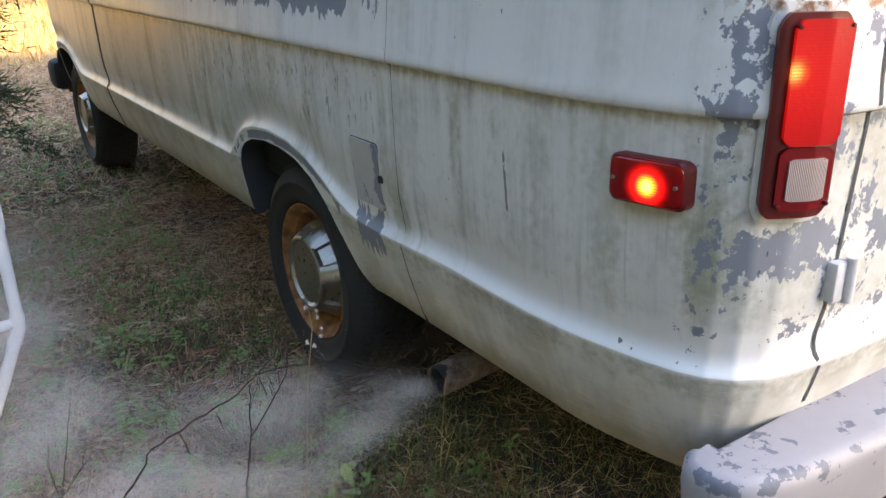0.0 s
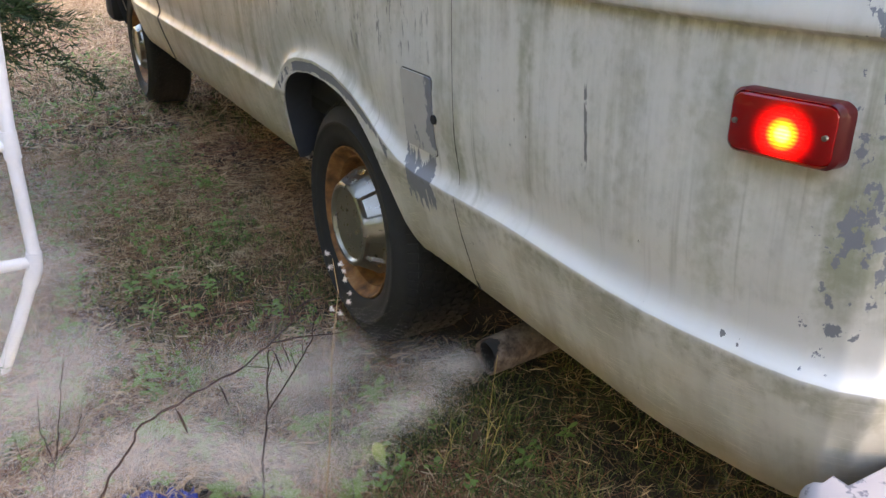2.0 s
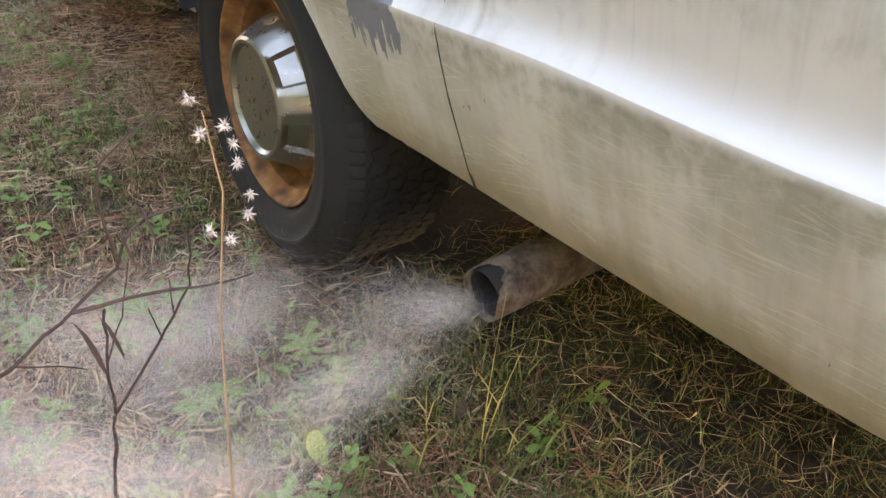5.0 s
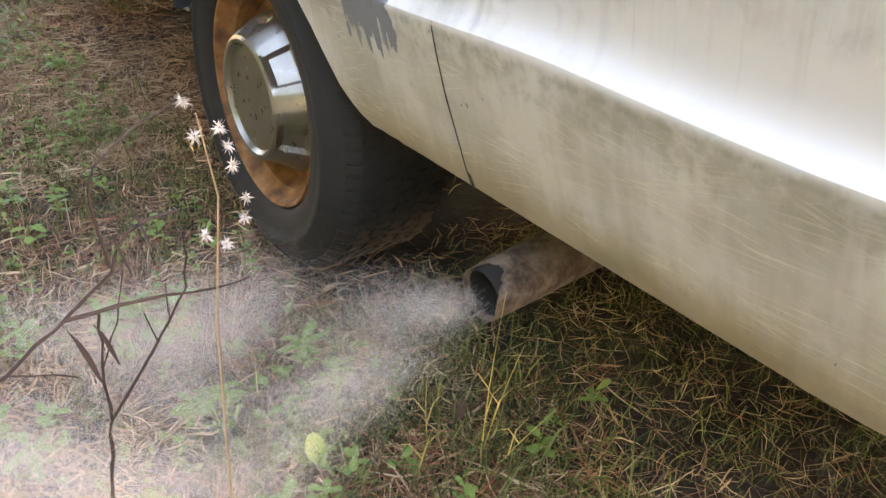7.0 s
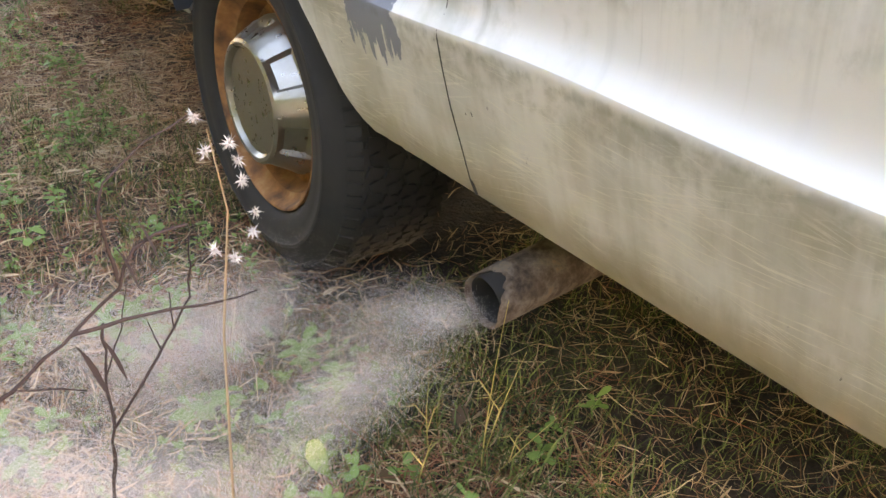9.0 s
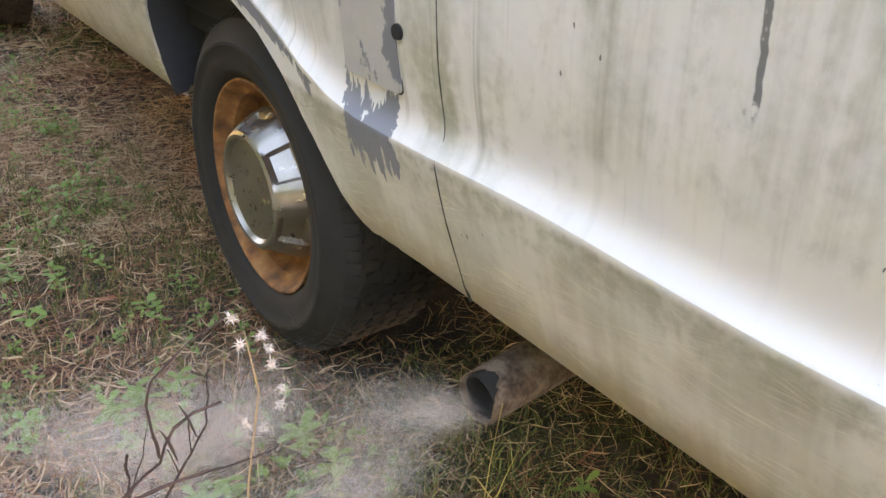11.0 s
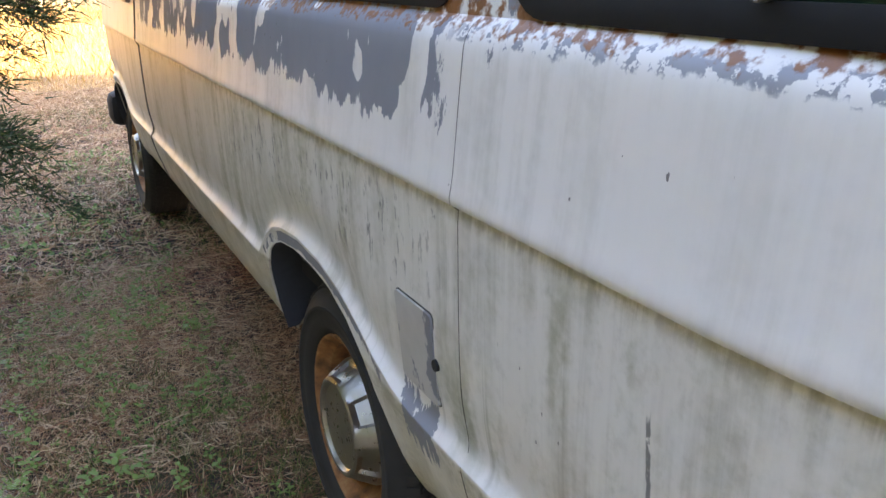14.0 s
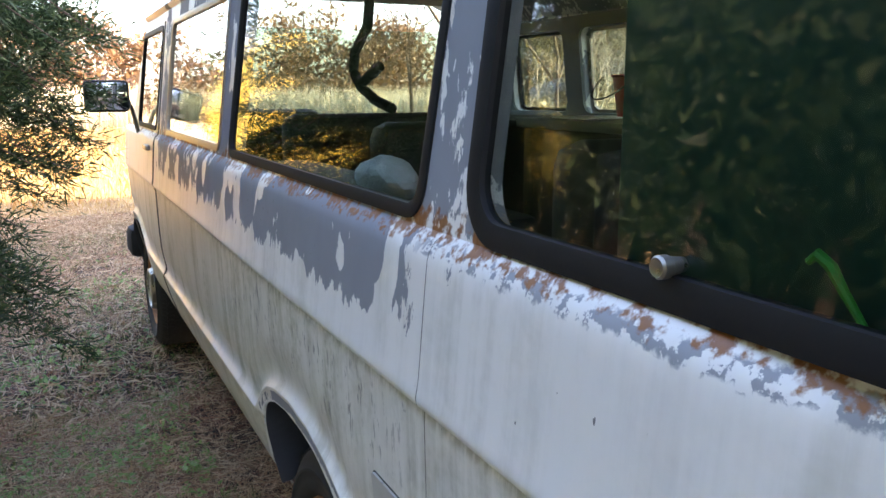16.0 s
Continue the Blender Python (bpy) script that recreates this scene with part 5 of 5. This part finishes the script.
def tree(x, y, h, w, mat, n, label, name="tree", low=0.12, size=0.22):
    e = thing(name, (x, y, 0.0), label, "tree", "trees round the clearing")
    bm = bmesh.new()
    r = 0.018 * h
    tube(bm, [(x, y, -0.1), (x + 0.02 * h, y, h * 0.35), (x - 0.01 * h, y, h * 0.7), (x, y, h * 0.95)], [r, r * 0.8, r * 0.5, r * 0.1], 8)
    for k in range(9):
        z = h * (low + 0.1 + 0.075 * k)
        a = k * 2.4
        tube(bm, [(x, y, z), (x + math.cos(a) * w * 0.5, y + math.sin(a) * w * 0.5, z + h * 0.05), (x + math.cos(a) * w * 0.85, y + math.sin(a) * w * 0.85, z + h * 0.08)], [r * 0.35, r * 0.2, r * 0.06], 5)
    part("trunk", bm, BARK, e)
    v, f = crown(n, (x, y, h * (low + 1) / 2), (w, w, h * (1 - low) / 2), size)
    v[:, 2] = np.maximum(v[:, 2], 0.03)
    raw("crown", v, f, mat, e)
    return e


# sunlit trees to the open side, seen in the window glass
for i in range(13):
    tree(-3.6 - R.uniform(0, 5) - 0.15 * i, 15.6 + i * 1.6, R.uniform(3.8, 6.0), R.uniform(1.6, 2.4), AUTUMN, 22000, "yellow-leaved tree in low sun at the clearing's edge", low=0.04, size=0.13)
for i in range(22):
    tree(-7.0 - (i % 2) * 3.5 - R.uniform(0, 2), -11.0 + i * 1.05, R.uniform(7, 11), R.uniform(2.0, 3.0), CEDAR, 6500, "dark evergreen tree at the clearing's edge", "evergreen_tree", size=0.34)
for i in range(14):
    tree(-16 + i * 4.0 + R.uniform(-1, 1), 62 + R.uniform(-4, 8), R.uniform(5, 9), R.uniform(2.5, 4), BRUSH, 2500, "brown leafless wood edge beyond the field", "far_tree", low=0.02, size=0.5)


def bare(x, y, h, bark=None):
    e = thing("bare_tree", (x, y, 0.0), "leafless pale-barked tree beyond the van", "tree", "bare trees")
    bm = bmesh.new()

    def grow(p, d, length, r, depth):
        q = p + d * length
        tube(bm, [p, (p + q) / 2 + Vector((R.uniform(-1, 1), R.uniform(-1, 1), 0)) * length * 0.05, q], [r, r * 0.8, r * 0.6], 5, False)
        if depth:
            for _ in range(3):
                dd = (d + Vector((R.uniform(-.8, .8), R.uniform(-.8, .8), R.uniform(-0.1, .5)))).normalized()
                grow(q, dd, length * 0.68, r * 0.55, depth - 1)
    grow(Vector((x, y, -0.1)), Vector((0, 0, 1)), h * 0.3, h * 0.014, 4)
    part("trunk", bm, bark or BARK, e)


for x, y, h in ((9.6, 12.9, 3.4), (10.2, 13.9, 3.0), (10.6, 15.0, 3.6), (9.9, 15.9, 3.2)):
    bare(x, y, h, PALE_BARK)
for i in range(8):
    bare(9 + R.uniform(0, 6), 5 + i * 2.6, R.uniform(5, 8))
for i in range(13):
    tree(-17 - (i % 2) * 3 - R.uniform(0, 2), -14 + i * 2.6, R.uniform(10, 13), R.uniform(3.0, 4.0), CEDAR, 4000, "tall dark evergreen deeper in the wood", "evergreen_tree", low=0.02, size=0.6)
# unseen belt to the rear, added to darken reflections and low light
for i in range(7):
    tree(-8 + i * 2.2, -13.0 - R.uniform(0, 3), R.uniform(7, 10), R.uniform(2.0, 2.8), CEDAR, 6000, "unseen dark evergreen behind the van's rear", "evergreen_tree", size=0.2)
# unseen evergreens, added to block the low sun from van and nearby ground
for x, y, h in ((13.0, -4.6, 9.0), (13.5, -1.6, 8.5), (13.0, 1.6, 8.5), (13.6, 4.4, 9.5), (14.5, 7.4, 9.0)):
    tree(x, y, h, 2.2, CEDAR, 12000, "unseen dark evergreen that keeps the sun off the van", "evergreen_tree", size=0.55)
# far wood in the haze-paled brush colours
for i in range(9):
    tree(19 + (i % 3) * 1.6 + R.uniform(-0.5, 0.5), 22 + i * 1.6, R.uniform(7, 9), R.uniform(1.8, 2.6), HAZY, 9000, "leafless wood beyond the van, paled in colour for haze", "far_tree", low=0.02, size=0.22)
for i in range(8):
    tree(-12.5 - (i % 2) * 2.5 - R.uniform(0, 1), 12 + i * 1.6, R.uniform(9, 12), R.uniform(2.4, 3.2), CEDAR, 9000, "dark evergreen tree behind the yellow ones", "evergreen_tree", low=0.02, size=0.25)
stuff("reed_bed", [blades(16000, (-22, 30), (36, 46), (0.9, 1.9), (0.03, 0.07), (0.05, 0.35))], REED, "tall bleached reeds across the far field", "reeds")
stuff("brush", [crown(9000, (4, 50, 0.9), (30, 3, 1.3), 0.6)], BRUSH, "dark brown brush behind the reeds", "brush")


def cedar():
    """A cedar whose drooping sprays reach over the path beside the van."""
    e = thing("cedar_tree", (-0.35, 4.7, 0.0), "dark green cedar with drooping feathery sprays", "tree")
    bm = bmesh.new()
    tube(bm, [(-0.35, 4.7, -0.1), (-0.34, 4.68, 1.0), (-0.33, 4.66, 2.0), (-0.33, 4.65, 3.6)], [0.09, 0.075, 0.06, 0.02], 10)
    part("trunk", bm, BARK, e)
    V, F, o = [], [], 0
    for k in range(160):
        z0 = R.uniform(0.75, 2.9) if k < 105 else R.uniform(1.65, 2.5)
        a = R.uniform(-1.5, 0.7)
        reach = R.uniform(0.55, 1.0) * (1.18 + 0.46 * max(0.0, z0 - 1.25))
        p0 = Vector((-0.34, 4.68, z0))
        dirv = Vector((math.cos(a), math.sin(a), 0))
        p1 = p0 + dirv * reach * 0.55 + Vector((0, 0, 0.10))
        p2 = p0 + dirv * reach + Vector((0, 0, -0.12 - R.uniform(0, 0.25)))
        limb = bmesh.new()
        tube(limb, [p0, p1, p2], [0.010, 0.006, 0.002], 5, False)
        part("limb", limb, BARK, e)
        n = 1100
        t = rng.uniform(0.25, 1.0, n)
        c = np.outer((1 - t) ** 2, p0) + np.outer(2 * t * (1 - t), p1) + np.outer(t ** 2, p2)
        out = rng.normal(0, 1, (n, 3)) * np.array([1, 1, 0.7])
        out /= np.linalg.norm(out, axis=1)[:, None]
        g = c + out * rng.uniform(0.0, 1.0, (n, 1)) ** 1.4 * 0.12 + np.array([0, 0, -0.03])
        dd = out * 0.7 + np.array(dirv) * 0.5 + rng.normal(0, 0.35, (n, 3))
        dd /= np.linalg.norm(dd, axis=1)[:, None]
        ss = np.cross(dd, rng.normal(0, 1, (n, 3)))
        ss /= np.linalg.norm(ss, axis=1)[:, None]
        L = rng.uniform(0.025, 0.065, (n, 1))
        V.append(np.stack([g - ss * 0.0034, g + ss * 0.0034, g + dd * L], 1).reshape(-1, 3))
        F.append(np.arange(n * 3).reshape(-1, 3) + o)
        o += n * 3
    raw("crown", np.concatenate(V), np.concatenate(F), CEDAR, e)


cedar()

# ---- white pipe frame and blue scrap ----
pf = thing("pipe_frame", (0.15, 2.3, 0.0), "white plastic pipe frame standing in the grass", "frame")
bm = bmesh.new()
tube(bm, [(0.285, 2.95, 0.0), (0.35, 2.97, 0.13), (0.415, 3.0, 0.265), (0.42, 3.0, 0.30), (0.42, 3.0, 0.59), (0.437, 3.0, 0.90)], 0.0165, 14)
part("post", bm, PVC, pf)
for z in (0.285, 0.595):
    bm = bmesh.new()
    tube(bm, [(0.41, 3.0, z), (-0.15, 3.02, z - 0.01)], 0.015, 14)
    part("rail", bm, PVC, pf)
bm = bmesh.new()
tube(bm, [(0.42, 3.0, 0.56), (0.42, 3.0, 0.63)], 0.020, 14)
part("fitting", bm, PVC, pf)
bm = bmesh.new()
tube(bm, [(0.395, 2.99, 0.225), (0.415, 3.0, 0.265), (0.42, 3.0, 0.31)], 0.020, 14)
part("fitting", bm, PVC, pf)
bm = bmesh.new()
r = bmesh.ops.create_grid(bm, x_segments=18, y_segments=6, size=1.0)
for q in bm.verts:
    q.co = Vector((0.55 + q.co.x * 0.07, 2.262 - 0.35 * q.co.x * 0.07 + q.co.y * 0.025, 0.016 + 0.009 * math.sin(9 * q.co.x + 4 * q.co.y) + 0.004 * math.sin(21 * q.co.x)))
bmesh.ops.solidify(bm, geom=list(bm.faces), thickness=0.002)
tagged(part("blue_scrap", bm, BLUE), "crumpled blue plastic scrap on the ground", "scrap")


# ---- steam from the exhaust ----
def steam(n):
    """Fine wisps in a drifting plume: thick at the pipe, thinning over the grass."""
    m, k = int(n * 0.035), int(n * 0.30)
    t = np.concatenate([rng.uniform(0, 1, m) ** 1.3 * 0.34, 0.2 + 0.8 * rng.uniform(0, 1, n - m) ** 0.7])
    p0, p1, p2 = np.array([1.19, 2.10, 0.235]), np.array([0.93, 2.28, 0.09]), np.array([0.16, 2.20, 0.24])
    c = np.outer((1 - t) ** 2, p0) + np.outer(2 * t * (1 - t), p1) + np.outer(t ** 2, p2)
    sp = 0.028 + 0.25 * t ** 0.8
    u = rng.normal(0, 1, (n, 3))
    p = c + u * np.stack([sp * 0.9, sp * 0.85, sp * 0.5], -1)
    p[-k:] = np.array([0.34, 2.58, 0.40]) + u[-k:] * np.array([0.12, 0.25, 0.17])
    x, y, z = p.T
    s = np.sin(x * 13 + 3 * np.sin(y * 8 + z * 5)) + np.sin(y * 17 + z * 21 + 2 * np.sin(x * 9)) + 0.8 * np.sin(z * 33 + x * 14 + 2 * np.sin(y * 12)) + 0.5 * np.sin(x * 41 + y * 37)
    keep = (s + rng.normal(0, 0.8, n) > 0.1) & (z > 0.012) & (x < 1.215) & (np.abs(u).max(axis=1) < 1.5 + 0.5 * rng.uniform(0, 1, n))
    p = p[keep]
    n = len(p)
    # each wisp is a hair of mist much finer than it is long
    a = rng.normal(0, 1, (n, 3))
    a /= np.linalg.norm(a, axis=1)[:, None]
    w = np.cross(a, rng.normal(0, 1, (n, 3)))
    w /= np.linalg.norm(w, axis=1)[:, None]
    h = rng.uniform(0.010, 0.020, n)[:, None]
    return np.stack([p - a * h + w * 0.000015, p - a * h - w * 0.000015, p + a * h], 1).reshape(-1, 3), np.arange(n * 3).reshape(-1, 3)


stuff("steam_plume", [steam(1900000)], MIST, "thin white steam drifting from the exhaust", "steam")


# ---- thin litter over the rest of the clearing ----
def off_the_path(x, y):
    """Everywhere but where the thick growth beside the van already lies."""
    return ~((x > 0.0) & (x < 3.1) & (y > 1.3))


stuff("thin_dry_grass", [litter(13000, (-3.2, 5.6), (-2.4, 5.5), (0.05, 0.13), (0.002, 0.005), 0.02, off_the_path),
                         litter(4000, (-0.5, 1.3), (0.6, 1.8), (0.03, 0.09), (0.001, 0.003), 0.02)], STRAW, "thin dry grass lying on the soil", "grass")
stuff("thin_green_grass", [tufts(1500, (3, 5), (-3.2, 5.6), (-2.4, 5.5), (0.03, 0.08), (0.003, 0.005), (0.3, 1.4), both(off_the_path, patchy(2.0, -0.2, 12)), 0.02)], GRASS, "sparse green grass tufts on the soil", "grass")
